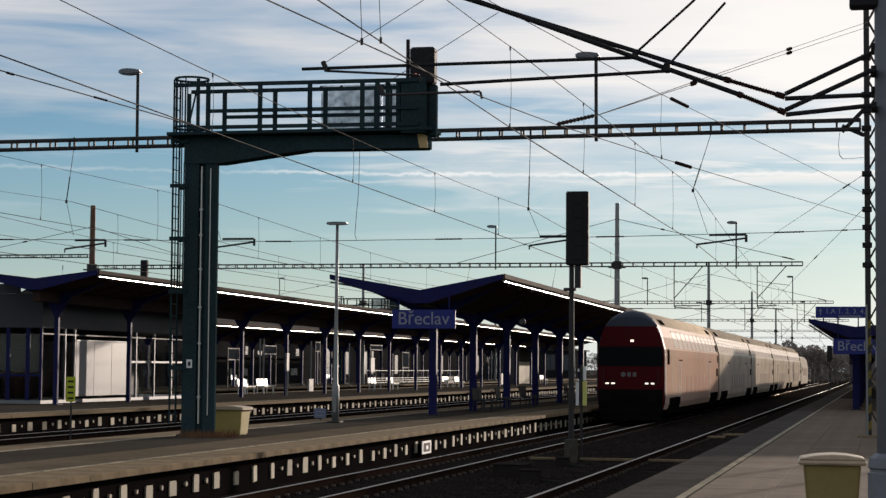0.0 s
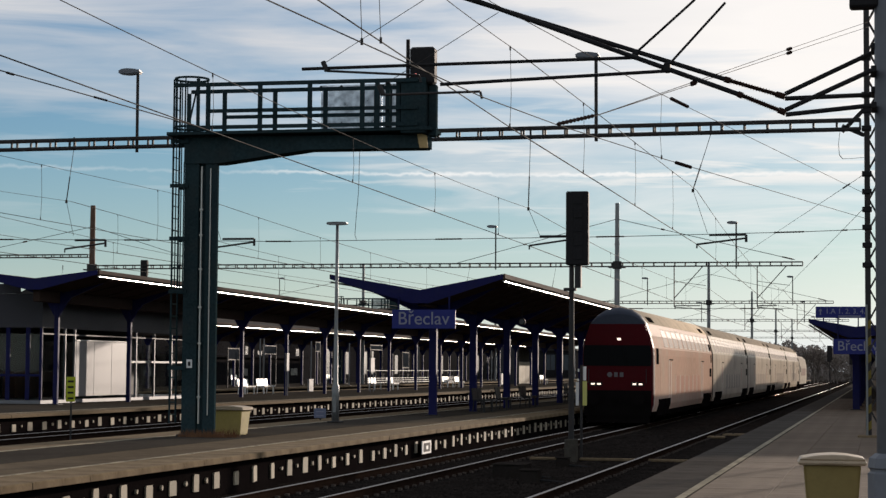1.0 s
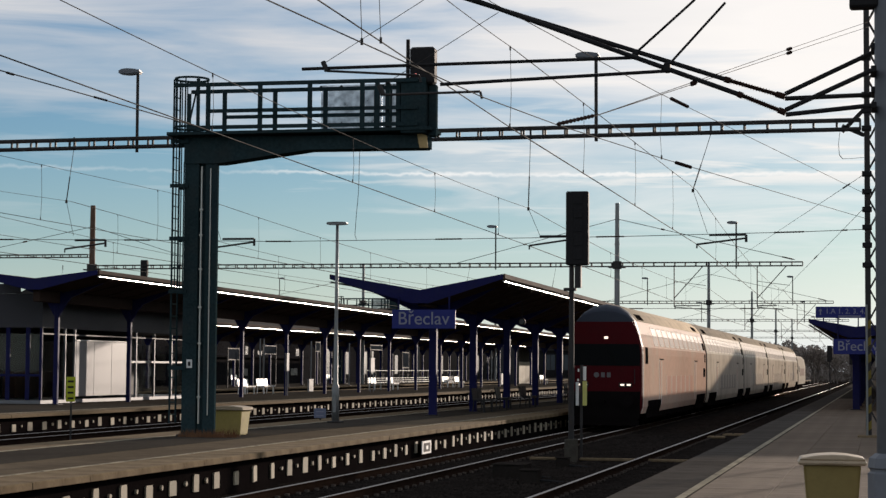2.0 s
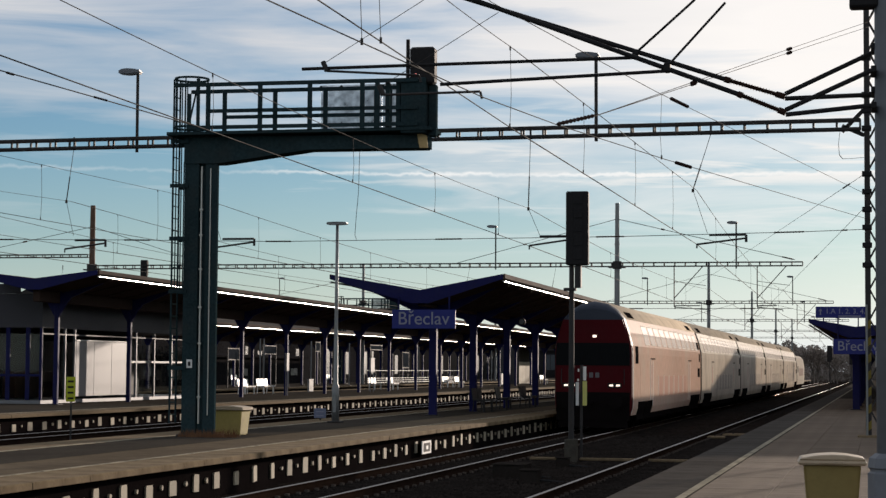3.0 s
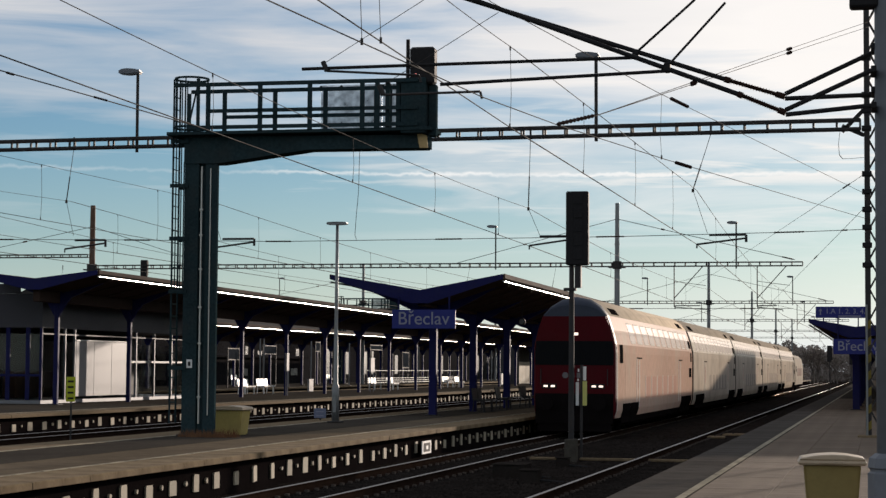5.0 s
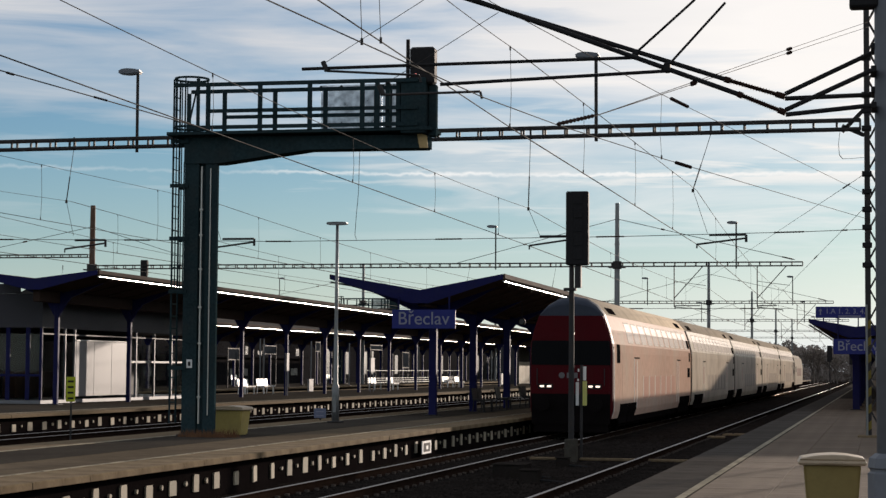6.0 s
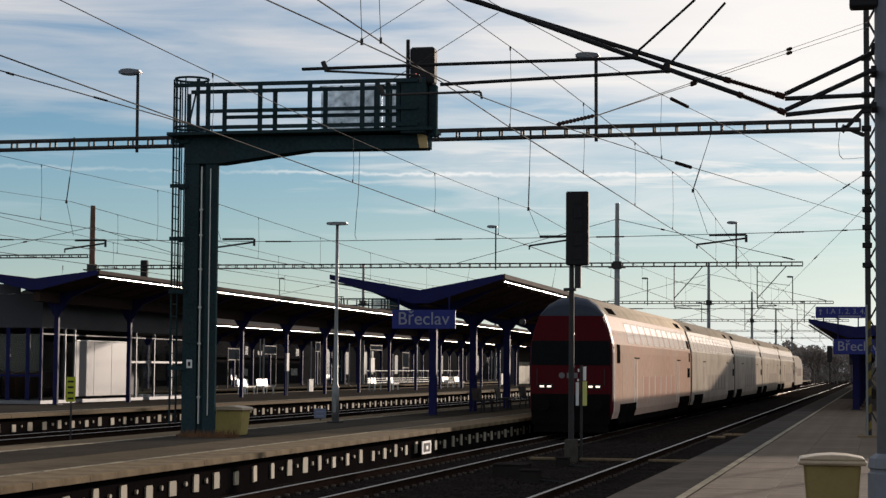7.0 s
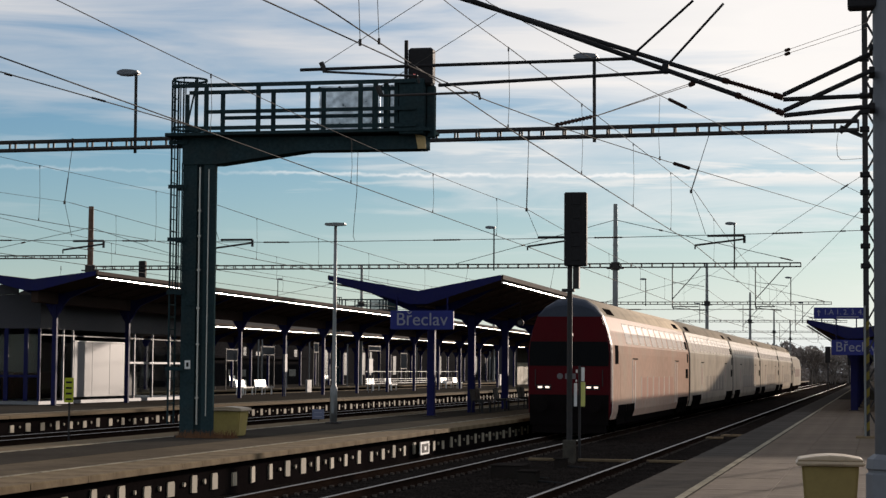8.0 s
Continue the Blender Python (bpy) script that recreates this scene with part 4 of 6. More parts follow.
        for y0, y1 in ((1.5, 3.3), (length - 3.4, length - 1.7)):
            part("roof_vent", side_panel(y0, y1, 4.06, 4.27, 0.05, side), UNDER, c, "long dark vent in the roof shoulder")
    bm = bmesh.new()
    bbox(bm, (-1.22, length * 0.18, 0.25), (1.22, length * 0.82, 0.7), 0.08)
    part("underfloor", bm, UNDER, c, "dark underfloor skirt")
    for yb in (3.9 if cab else 3.2, length - 3.2):
        bogie(c, yb)
        for side in (1, -1):
            part("bogie_cover", side_panel(yb - 2.1, yb - 0.12, 0.36, 1.02, 0.12, side), UNDER, c, "black bogie opening")
            part("bogie_cover", side_panel(yb + 0.12, yb + 2.1, 0.36, 1.02, 0.12, side), UNDER, c, "black bogie opening")
    bm = bmesh.new()
    prism(bm, [(-1.1, 0.6), (1.1, 0.6), (1.15, 2.9), (0.95, 3.9), (0.5, 4.3), (-0.5, 4.3), (-0.95, 3.9), (-1.15, 2.9)], length, length + 0.55)
    part("gangway", bm, SEALBLACK, c, "black rubber gangway bellows")
    if cab:
        cab_front(c)
    return c


SEALBLACK = material("matt_black_rubber", (0.012, 0.011, 0.011), 0.95, spec=0.0, vary=0.2, scale=8)
# matt pale colour imitates what the grey coaches' lower windows reflect
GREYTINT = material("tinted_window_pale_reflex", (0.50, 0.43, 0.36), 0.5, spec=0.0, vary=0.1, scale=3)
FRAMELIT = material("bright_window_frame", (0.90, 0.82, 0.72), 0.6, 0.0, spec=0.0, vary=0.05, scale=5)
# pale base colour imitates bright sky mirrored in the upper windows
UPGLASS = material("upper_glass_pale_reflex", (0.50, 0.40, 0.345), 0.3, spec=0.0, coat=0.20, vary=0.15, scale=1.5)
# pinkish base colour imitates a reflection in the driving coach's glass
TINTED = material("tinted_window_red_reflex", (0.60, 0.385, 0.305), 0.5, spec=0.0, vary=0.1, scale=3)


LOGOGREY = material("dull_grey_emblem", (0.16, 0.15, 0.15), 0.6, vary=0.05, scale=3)


def cab_front(c):
    """Red driving end: dark windscreen band, lamps, apron and buffers."""
    ws = bmesh.new()
    pts = [(-1.29, 2.32), (1.29, 2.32), (1.30, 2.75), (1.26, 3.12), (-1.26, 3.12), (-1.30, 2.75)]
    pts = [(u * 1.02, v) for u, v in pts]
    prism(ws, pts, -0.03, 0.10)
    w = part("windscreen", ws, SCREEN, c, "wide black windscreen band")
    bm = bmesh.new()
    for x in (-0.42, 0.42):
        bar(bm, (x, -0.045, 2.36), (x * 0.5, -0.045, 2.85), 0.015, 0.02)
    part("wiper", bm, SEALBLACK, w)
    part("brow", prism(bmesh.new(), [(-1.28, 3.125), (1.28, 3.125), (1.20, 3.5), (1.06, 3.94), (-1.06, 3.94), (-1.20, 3.5)], -0.018, 0.05), RED, c, "red brow above the windscreen")
    dome = bmesh.new()
    prism(dome, [(-1.05, 3.945), (1.05, 3.945), (1.03, 3.975), (0.78, 4.175), (0.46, 4.285), (0.0, 4.335), (-0.46, 4.285), (-0.78, 4.175), (-1.03, 3.975)], -0.014, 0.05)
    part("dome_band", dome, TRAINTOP, c, "blue-grey band over the brow")
    part("nose_panel", prism(bmesh.new(), [(-1.30, 1.38), (1.30, 1.38), (1.29, 2.31), (-1.29, 2.31)], -0.02, 0.06), RED, c, "red nose panel")
    for x in (-0.96, -0.72, 0.66, 0.90):
        hl = part("headlight", box((x - 0.075, -0.045, 1.58), (x + 0.075, -0.01, 1.65), 0.015), HEADLIGHT, c, "glowing headlight")
        part("headlight_rim", box((x - 0.13, -0.034, 1.53), (x + 0.13, -0.012, 1.70), 0.01), BLACK, hl)
    hl = part("headlight", box((-0.01, -0.045, 3.31), (0.13, -0.01, 3.40), 0.012), HEADLIGHT, c, "glowing upper headlight")
    bm = bmesh.new()
    rod(bm, (-0.30, -0.035, 1.98), (-0.30, -0.018, 1.98), 0.10, 14)
    part("logo", bm, LOGOGREY, c, "pale round emblem shape")
    bm = bmesh.new()
    for x in (-0.06, 0.16):
        bbox(bm, (x - 0.07, -0.03, 1.89), (x + 0.07, -0.019, 2.07), 0.01)
    part("logo", bm, LOGOGREY, c, "pale block emblem shapes")
    bm = bmesh.new()
    for x in (-1.12, 1.12):
        bar(bm, (x, -0.05, 1.65), (x, -0.05, 2.2), 0.025, 0.025)
    part("grab_rail", bm, DARKSTEEL, c)
    apron = bmesh.new()
    prism(apron, [(-1.30, 0.38), (1.30, 0.38), (1.32, 1.37), (-1.32, 1.37)], -0.03, 0.06)
    part("buffer_beam", apron, UNDER, c, "black buffer beam")
    for x in (-0.875, 0.875):
        b = bmesh.new()
        rod(b, (x, -0.03, 1.06), (x, -0.45, 1.06), 0.12, 12)
        rod(b, (x, -0.45, 1.06), (x, -0.52, 1.06), 0.26, 16)
        part("buffer", b, UNDER, c, "black round buffer")
    plough = prism(bmesh.new(), [(-1.25, 0.12), (1.25, 0.12), (1.2, 0.60), (-1.2, 0.60)], 0.02, 0.12)
    part("snow_plough", plough, UNDER, c, "black rail guard")
    hook = rod(bmesh.new(), (0, -0.4, 1.0), (0, 0.0, 1.0), 0.06, 8)
    part("coupling", hook, UNDER, c)
    for s in (1, -1):
        for za, zb in ((2.40, 2.75), (2.75, 3.02)):
            part("side_window", side_panel(0.95, 1.66, za, zb, 0.06, s), SEALBLACK, c, "dark cab side window")
    for s in (1, -1):
        part("cab_door", side_panel(2.3, 3.1, 0.9, 2.75, 0.012, s), TRAINPINK, c, "red cab door with sky glare in its colour")
        part("corner_trim", side_panel(0.32, 0.42, 0.6, 2.7, 0.014, s), FRAMELIT, c, "bright front corner trim")
    bm = bmesh.new()
    for x, s in ((-1.36, -1), (1.36, 1)):
        bbox(bm, (x - 0.03, 0.20, 2.45), (x + 0.03, 0.34, 2.95), 0.02)
    part("mirror", bm, SEALBLACK, c)


CAR = 26.85
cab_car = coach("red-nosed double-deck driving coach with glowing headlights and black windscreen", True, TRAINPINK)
coach_0 = coach("light grey double-deck coach with upper and lower windows", False, TRAINGREY)
TRAIN = [cab_car, coach_0]
for k in range(3):
    TRAIN.append(copy_thing(coach_0, pose(0, 0, 0)))


LOCOSKIN = material("locomotive_dull_paint", (0.62, 0.55, 0.46), 0.8, spec=0.0, vary=0.12, scale=2)


def locomotive():
    g = thing("electric_locomotive", (0, 0, 0), "grey and cream electric locomotive pushing the train", "locomotive")
    prof = [(1.40, 0.7), (1.45, 1.2), (1.45, 2.6), (1.30, 3.4), (0.95, 3.75), (-0.95, 3.75), (-1.30, 3.4), (-1.45, 2.6), (-1.45, 1.2), (-1.40, 0.7)]
    bm = bmesh.new()
    loft(bm, [(0.0, [(x * 0.94, z * 0.97) for x, z in prof]), (0.6, prof), (18.4, prof), (19.0, [(x * 0.94, z * 0.97) for x, z in prof])])
    part("body", bm, LOCOSKIN, g, "dull grey-cream locomotive body")
    for s in (1, -1):
        b = bmesh.new()
        x0, x1 = sorted((s * 1.452, s * 1.47))
        bbox(b, (x0, 4, 1.6), (x1, 15, 2.4), 0.004)
        part("grille", b, UPGLASS, g, "grey side grille")
        b = bmesh.new()
        bbox(b, (x0, 1.2, 2.0), (x1, 2.0, 2.6), 0.004)
        part("cab_window", b, TRAINGLASS, g)
    bm = bmesh.new()
    for y in (3.0, 16.0):
        rod(bm, (-0.5, y, 3.7), (-0.3, y + 1.0, 4.4), 0.03, 6)
        rod(bm, (0.5, y, 3.7), (0.3, y + 1.0, 4.4), 0.03, 6)
        rod(bm, (-0.7, y + 1.0, 4.42), (0.7, y + 1.0, 4.42), 0.03, 6)
    part("pantograph", bm, DARKSTEEL, g, "folded pantograph")
    for y in (4.0, 15.0):
        bogie(g, y)
    part("underfloor", box((-1.2, 6.5, 0.3), (1.2, 12.5, 0.75), 0.08), UNDER, g)
    return g


TRAIN.append(locomotive())


# ---- things on the platforms ----
def bin_thing(x, y, w, d, h, rz, label, tub):
    """A plastic grit bin: tapering tub, overhanging rim, domed hinged lid."""
    g = thing("grit_bin", (x, y, PLAT), label, "grit bin", group="yellow bins", rz=rz)
    bm = bmesh.new()
    bot, top = 0.84, 1.0
    vs = [bm.verts.new((sx * w / 2 * k, sy * d / 2 * k, z)) for z, k in ((0.0, bot), (h * 0.86, top)) for sx, sy in ((-1, -1), (1, -1), (1, 1), (-1, 1))]
    for q in ((0, 3, 2, 1), (4, 5, 6, 7), (0, 1, 5, 4), (1, 2, 6, 5), (2, 3, 7, 6), (3, 0, 4, 7)):
        bm.faces.new([vs[i] for i in q])
    bmesh.ops.bevel(bm, geom=bm.edges[:], offset=0.025, segments=2, affect="EDGES")
    part("tub", bm, tub, g, "ochre yellow plastic tub")
    part("rim", box((-w / 2 - 0.06, -d / 2 - 0.06, h * 0.84), (w / 2 + 0.06, d / 2 + 0.06, h * 0.91), 0.02), PALELID, g, "pale plastic rim")
    lid = bmesh.new()
    prism(lid, [(-w / 2 - 0.05, h * 0.912), (w / 2 + 0.05, h * 0.912), (w / 2 + 0.03, h * 0.95), (w / 4, h * 0.99), (0, h), (-w / 4, h * 0.985), (-w / 2 - 0.03, h * 0.945)], -d / 2 - 0.05, d / 2 + 0.05)
    bmesh.ops.bevel(lid, geom=lid.edges[:], offset=0.012, segments=1, affect="EDGES")
    part("lid", lid, PALELID, g, "pale weathered domed lid")
    for sx in (-1, 1):
        part("hinge", rod(bmesh.new(), (sx * w * 0.42 - 0.04, d / 2 + 0.06, h * 0.92), (sx * w * 0.42 + 0.04, d / 2 + 0.06, h * 0.92), 0.025, 8), PALELID, g)
    part("handle", box((-0.12, -d / 2 - 0.09, h * 0.86), (0.12, -d / 2 - 0.062, h * 0.90), 0.008), PALELID, g)
    return g


bin_thing(-0.545, 21.6, 0.62, 0.55, 0.74, 3, "ochre grit bin with a pale domed lid on the platform", OCHRE)
bin_thing(-15.32, 43.9, 0.74, 0.6, 0.70, -3, "yellow grit bin beside the signal gantry's column", YELLOW)


def near_mast():
    """Grey tubular mast by the bin, with a boxed foot; carries the two cantilevers."""
    g = thing("catenary_mast", (0.09, 20.65, PLAT), "grey-blue painted steel mast with a boxed foot", "catenary mast")
    bm = bmesh.new()
    lathe(bm, [(0.145, 0.0), (0.145, 4.0), (0.135, 7.5), (0.13, 9.5)], 20)
    part("shaft", bm, GREYPAINT, g, "grey-blue round shaft", smooth=True)
    bm = bmesh.new()
    lathe(bm, [(0.24, 0.0), (0.24, 0.58), (0.215, 0.60), (0.215, 0.62), (0.24, 0.64), (0.225, 0.74), (0.16, 0.79)], 8)
    part("foot", bm, GREYPAINT, g, "octagonal grey foot casing")
    part("speaker_box", box((-0.40, -0.12, 5.52), (-0.10, 0.12, 5.75), 0.02), BLACK, g, "black box clamped to the shaft")
    return g


near_mast()


def insulator(bm, a, b, r=0.045, sheds=9):
    """Adds a ribbed rod insulator between two points."""
    a, b = Vector(a), Vector(b)
    rod(bm, a, b, r * 0.62, 8)
    for i in range(sheds):
        p = a.lerp(b, (i + 0.5) / sheds)
        q = a.lerp(b, (i + 0.85) / sheds)
        rod(bm, p, q, r, 10, r * 0.55)


def cantilever(y, root_hi, root_lo, knot, joint, tip, tube_end, hook, stay, label, drop=0.14):
    """Hinged cantilever over the near track: two struts, insulators, a rising tube, a level steady tube and its hook."""
    g = thing("catenary_cantilever", (0, y, 0), label, "cantilever", group="cantilevers of the near mast")
    for z in (root_hi[1], root_lo[1]):
        b0, b1 = sorted((0.0, 20.65 - y))
        part("root_bracket", box((-0.09, b0 - 0.03, z - 0.035), (-0.03, b1 + 0.03, z + 0.035), 0.008), BLACK, g)
    part("strut", rod(bmesh.new(), (root_hi[0], 0, root_hi[1]), (knot[0], 0, knot[1] + 0.03), 0.026, 10), BLACK, g, "black upper strut")
    part("strut", rod(bmesh.new(), (root_lo[0], 0, root_lo[1]), (knot[0], 0, knot[1] - 0.02), 0.026, 10), BLACK, g, "black lower strut")
    k = Vector((knot[0], 0, knot[1]))
    j = Vector((joint[0], 0, joint[1]))
    bm = bmesh.new()
    rod(bm, k, k.lerp(j, 0.06), 0.035, 10)
    insulator(bm, k.lerp(j, 0.06), k.lerp(j, 0.36), 0.034, 16)
    rod(bm, k.lerp(j, 0.36), k.lerp(j, 0.40), 0.035, 10)
    part("insulator", bm, PORCELAIN, g, "brown ribbed insulator")
    part("tube", rod(bmesh.new(), k.lerp(j, 0.39), (tip[0], 0, tip[1]), 0.027, 10), BLACK, g, "black rising tube")
    bm = bmesh.new()
    rod(bm, (joint[0], 0, joint[1] - 0.05), (tube_end[0], 0, tube_end[1]), 0.02, 10)
    part("steady_tube", bm, BLACK, g, "black level steady tube")
    part("knuckle", box((joint[0] - 0.035, -0.05, joint[1] - 0.07), (joint[0] + 0.035, 0.05, joint[1] + 0.04), 0.015), BLACK, g)
    part("stay", rod(bmesh.new(), (joint[0], 0, joint[1]), (stay[0], 0, stay[1]), 0.014, 8), BLACK, g, "thin stay rod")
    part("hanger_wire", rod(bmesh.new(), (hook[0], 0, hook[1] + 0.02), (hook[0] + 1.35, 0, hook[1] + 0.82), 0.004, 5), COPPER, g, "thin slanting hanger wire")
    bm = bmesh.new()
    rod(bm, (hook[0], 0, hook[1] + 0.05), (hook[0] + 0.05, 0, hook[1] - 0.06), 0.03, 8)
    rod(bm, (hook[0] + 0.05, 0, hook[1] - 0.06), (hook[0] + 1.15, 0, hook[1] - drop), 0.014, 8)
    rod(bm, (hook[0] + 1.15, 0, hook[1] - drop), (hook[0] + 1.17, 0, hook[1] - drop - 0.08), 0.014, 8)
    part("registration_arm", bm, DARKSTEEL, g, "thin registration arm with a clamp")
    return g


cantilever(21.0, (-0.05, 5.66), (-0.05, 5.19), (-1.01, 5.19), (-2.65, 5.72), (-4.95, 6.53), (-6.53, 5.65), (-6.28, 5.68), (-1.99, 6.30), "black hinged cantilever reaching over the near track")
cantilever(20.3, (-0.05, 5.36), (-0.05, 4.98), (-0.97, 4.92), (-2.22, 5.45), (-4.35, 6.25), (-4.72, 5.32), (-5.42, 5.28), (-1.6, 6.12), "second black cantilever beside the first", 0.05)


def main_signal():
    g = thing("colour_light_signal", (-7.78, 48.6, 0), "tall black colour-light signal seen from behind on a concrete base", "railway signal")
    part("pole", rod(bmesh.new(), (0, 0, 0.3), (0, 0, 5.0), 0.075, 12, 0.065), DARKSTEEL, g, "dark steel pole")
    part("base", box((-0.15, -0.18, -0.3), (0.15, 0.18, 0.40), 0.02), DARKCONC, g, "grimy concrete base block")
    bm = bmesh.new()
    prism(bm, [(-0.135, -0.16), (0.45, -0.16), (0.45, 0.06), (0.36, 0.14), (-0.05, 0.14), (-0.135, 0.06)], 4.86, 6.77, "z")
    bmesh.ops.bevel(bm, geom=bm.edges[:], offset=0.03, segments=1, affect="EDGES")
    h = part("signal_head", bm, BLACK, g, "long black signal head")
    for k in range(5):
        bm = bmesh.new()
        rod(bm, (0.16, 0.14, 5.1 + k * 0.36), (0.16, 0.34, 5.1 + k * 0.36), 0.13, 12, 0.10)
        part("lamp_hood", bm, BLACK, h)
        part("back_cover", box((0.06, -0.175, 5.0 + k * 0.36), (0.30, -0.163, 5.28 + k * 0.36), 0.006), BLACK, h)
    bm = bmesh.new()
    bbox(bm, (0.09, -0.1, 4.28), (0.25, 0.1, 4.85), 0.01)
    part("junction_box", bm, DARKSTEEL, g, "small dark junction box under the head")
    part("bracket", box((-0.2, -0.08, 4.20), (0.12, 0.08, 4.28), 0.01), DARKSTEEL, g)
    return g


main_signal()


def marker_post(x, y):
    g = thing("marker_post", (x, y, -0.2), "thin post with white and yellow upright plates", "track marker")
    part("pole", rod(bmesh.new(), (0, 0, 0), (0, 0, 2.5), 0.035, 8), DARKSTEEL, g, "dark thin pole")
    part("plate", box((-0.14, -0.06, 1.45), (-0.06, -0.04, 2.05), 0.004), WHITE, g, "white upright plate")
    part("plate", box((0.04, -0.06, 1.45), (0.15, -0.04, 2.08), 0.004), LIMEPALE, g, "pale yellow upright plate")
    part("plate", box((0.05, -0.061, 2.1), (0.13, -0.041, 2.46), 0.004), WHITE, g, "white upright plate")
    part("plate", box((-0.10, -0.061, 2.08), (-0.06, -0.041, 2.14), 0.004), WHITE, g)
    part("plate", box((-0.09, -0.061, 2.32), (-0.05, -0.041, 2.40), 0.004), WHITE, g)
    return g


LIMEPALE = material("pale_yellow_plate", (0.62, 0.60, 0.18), 0.5, vary=0.08, scale=5)
marker_post(-7.58, 49.0)


def lamp_post():
    g = thing("street_lamp", (-15.85, 54.7, PLAT), "slender grey lamp post with a flat double head on the platform", "lamp post")
    bm = bmesh.new()
    lathe(bm, [(0.11, 0.0), (0.11, 1.05), (0.07, 1.15), (0.055, 3.5), (0.045, 5.9)], 12)
    part("pole", bm, GALV, g, "grey tapered pole", smooth=True)
    part("base_plate", box((-0.2, -0.2, 0.0), (0.2, 0.2, 0.04), 0.01), DARKSTEEL, g)
    for s in (-1, 1):
        part("lamp_head", prism(bmesh.new(), [(0.002 * s, 5.885), (0.29 * s, 5.90), (0.31 * s, 5.93), (0.29 * s, 5.975), (0.002 * s, 5.985)], -0.12, 0.12), GALV, g, "flat grey lamp head")
    part("door", box((-0.05, -0.118, 0.3), (0.05, -0.10, 0.75), 0.005), GALV, g)
    return g


post = lamp_post()
# unseen copies, added to throw thin pole shadows across the near platform
for x, y in ((6.9, 62.3), (6.6, 55.4)):
    copy_thing(post, pose(x, y, PLAT))


def name_sign(x, y, z0, w, h, words, size, label, hang=0.6, hangers=True):
    g = thing("station_sign", (x, y, z0), label, "station sign", group="station name signs")
    part("panel", box((-w / 2, -0.05, 0), (w / 2, 0.05, h), 0.012), SIGNBLUE, g, "dark blue sign panel")
    text_part("lettering", words, size, LETTER, g, pose(0, -0.056, h * 0.5 + 0.01, 90, 0, 0), "pale grey lettering")
    if hangers:
        for s in (-0.4, 0.4):
            part("hanger", rod(bmesh.new(), (s * w, 0, h), (s * w, 0, h + hang), 0.03, 8), BLUE, g)
    return g


name_sign(-15.04, 62.49, 3.505, 2.19, 0.64, "Břeclav", 0.615, "dark blue station sign reading Břeclav hung from the canopy", 0.45)
name_sign(-0.95, 79.90, 2.87, 1.95, 0.62, "Břeclav", 0.56, "dark blue station sign reading Břeclav under the near canopy", 0.9)


def direction_sign():
    g = thing("direction_sign", (-1.62, 80.1, 4.36), "long blue direction sign with worn track numbers above the canopy", "direction sign")
    part("panel", box((-1.02, -0.05, 0), (0.98, 0.05, 0.47), 0.012), SIGNBLUE, g, "dark blue sign panel")
    text_part("lettering", "1.A 1. 2. 3. 4.", 0.30, DULLMARK, g, pose(0.18, -0.056, 0.27, 90, 0, 0), "worn pale track numbers")
    bm = bmesh.new()
    bbox(bm, (-0.84, -0.056, 0.12), (-0.80, -0.048, 0.32))
    prism(bm, [(-0.90, 0.28), (-0.74, 0.28), (-0.82, 0.38)], -0.056, -0.048, "y")
    part("arrow", bm, DULLMARK, g, "worn pale arrow")
    part("small_text_bar", box((-0.1, -0.056, 0.06), (0.8, -0.052, 0.10)), DULLMARK, g)
    for x in (-0.7, 0.7):
        part("support", rod(bmesh.new(), (x, 0, -0.35), (x, 0, 0), 0.025, 8), BLUE, g)
    return g


DULLMARK = material("dull_sign_mark", (0.26, 0.26, 0.33), 0.6, vary=0.2, scale=12)
direction_sign()


def bench(x, y, label, seat_mat, rz=0.0, group="platform benches", n=2):
    """Bench: seat shells with backs on a tubular frame."""
    g = thing("bench", (x, y, PLAT), label, "bench", group=group, rz=rz)
    for k in range(n):
        o = (k - (n - 1) / 2) * 0.62
        part("seat", prism(bmesh.new(), [(0.0, 0.44), (0.46, 0.39), (0.50, 0.40), (0.50, 0.49), (0.0, 0.47)], o - 0.28, o + 0.28), seat_mat, g, "seat shell")
        part("backrest", prism(bmesh.new(), [(-0.06, 0.88), (-0.02, 0.89), (0.04, 0.47), (0.0, 0.46)], o - 0.28, o + 0.28), seat_mat, g, "tilted backrest")
    w = n * 0.31
    for s in (-1, 1):
        bm = bmesh.new()
        rod(bm, (0.44, s * w * 0.85, 0.0), (0.42, s * w * 0.85, 0.46), 0.05, 8)
        part("leg", bm, seat_mat, g)
        part("leg", rod(bmesh.new(), (0.0, s * w * 0.85, 0.0), (0.04, s * w * 0.85, 0.45), 0.025, 8), seat_mat, g)
    part("beam", rod(bmesh.new(), (0.2, -w, 0.43), (0.2, w, 0.43), 0.03, 8), DARKSTEEL, g)
    return g


WHITESEAT = material("white_seat_enamel", (0.85, 0.83, 0.80), 0.32, spec=1.0, coat=0.6, vary=0.04, scale=4)
DARKSEAT = material("dark_grey_seat", (0.028, 0.026, 0.026), 0.5, vary=0.1, scale=4)
for x, y in ((-54.7, 157.2), (-36.9, 107.6), (-36.7, 110.6), (-53.3, 181.5), (-52.6, 182.6), (-36.4, 135.2), (-35.5, 136.9), (-35.6, 155.8), (-35.1, 157.9), (-35.9, 204.0)):
    bench(x, y, "white metal bench catching the sun under the far canopy", WHITESEAT, random.uniform(-3, 3), n=3)
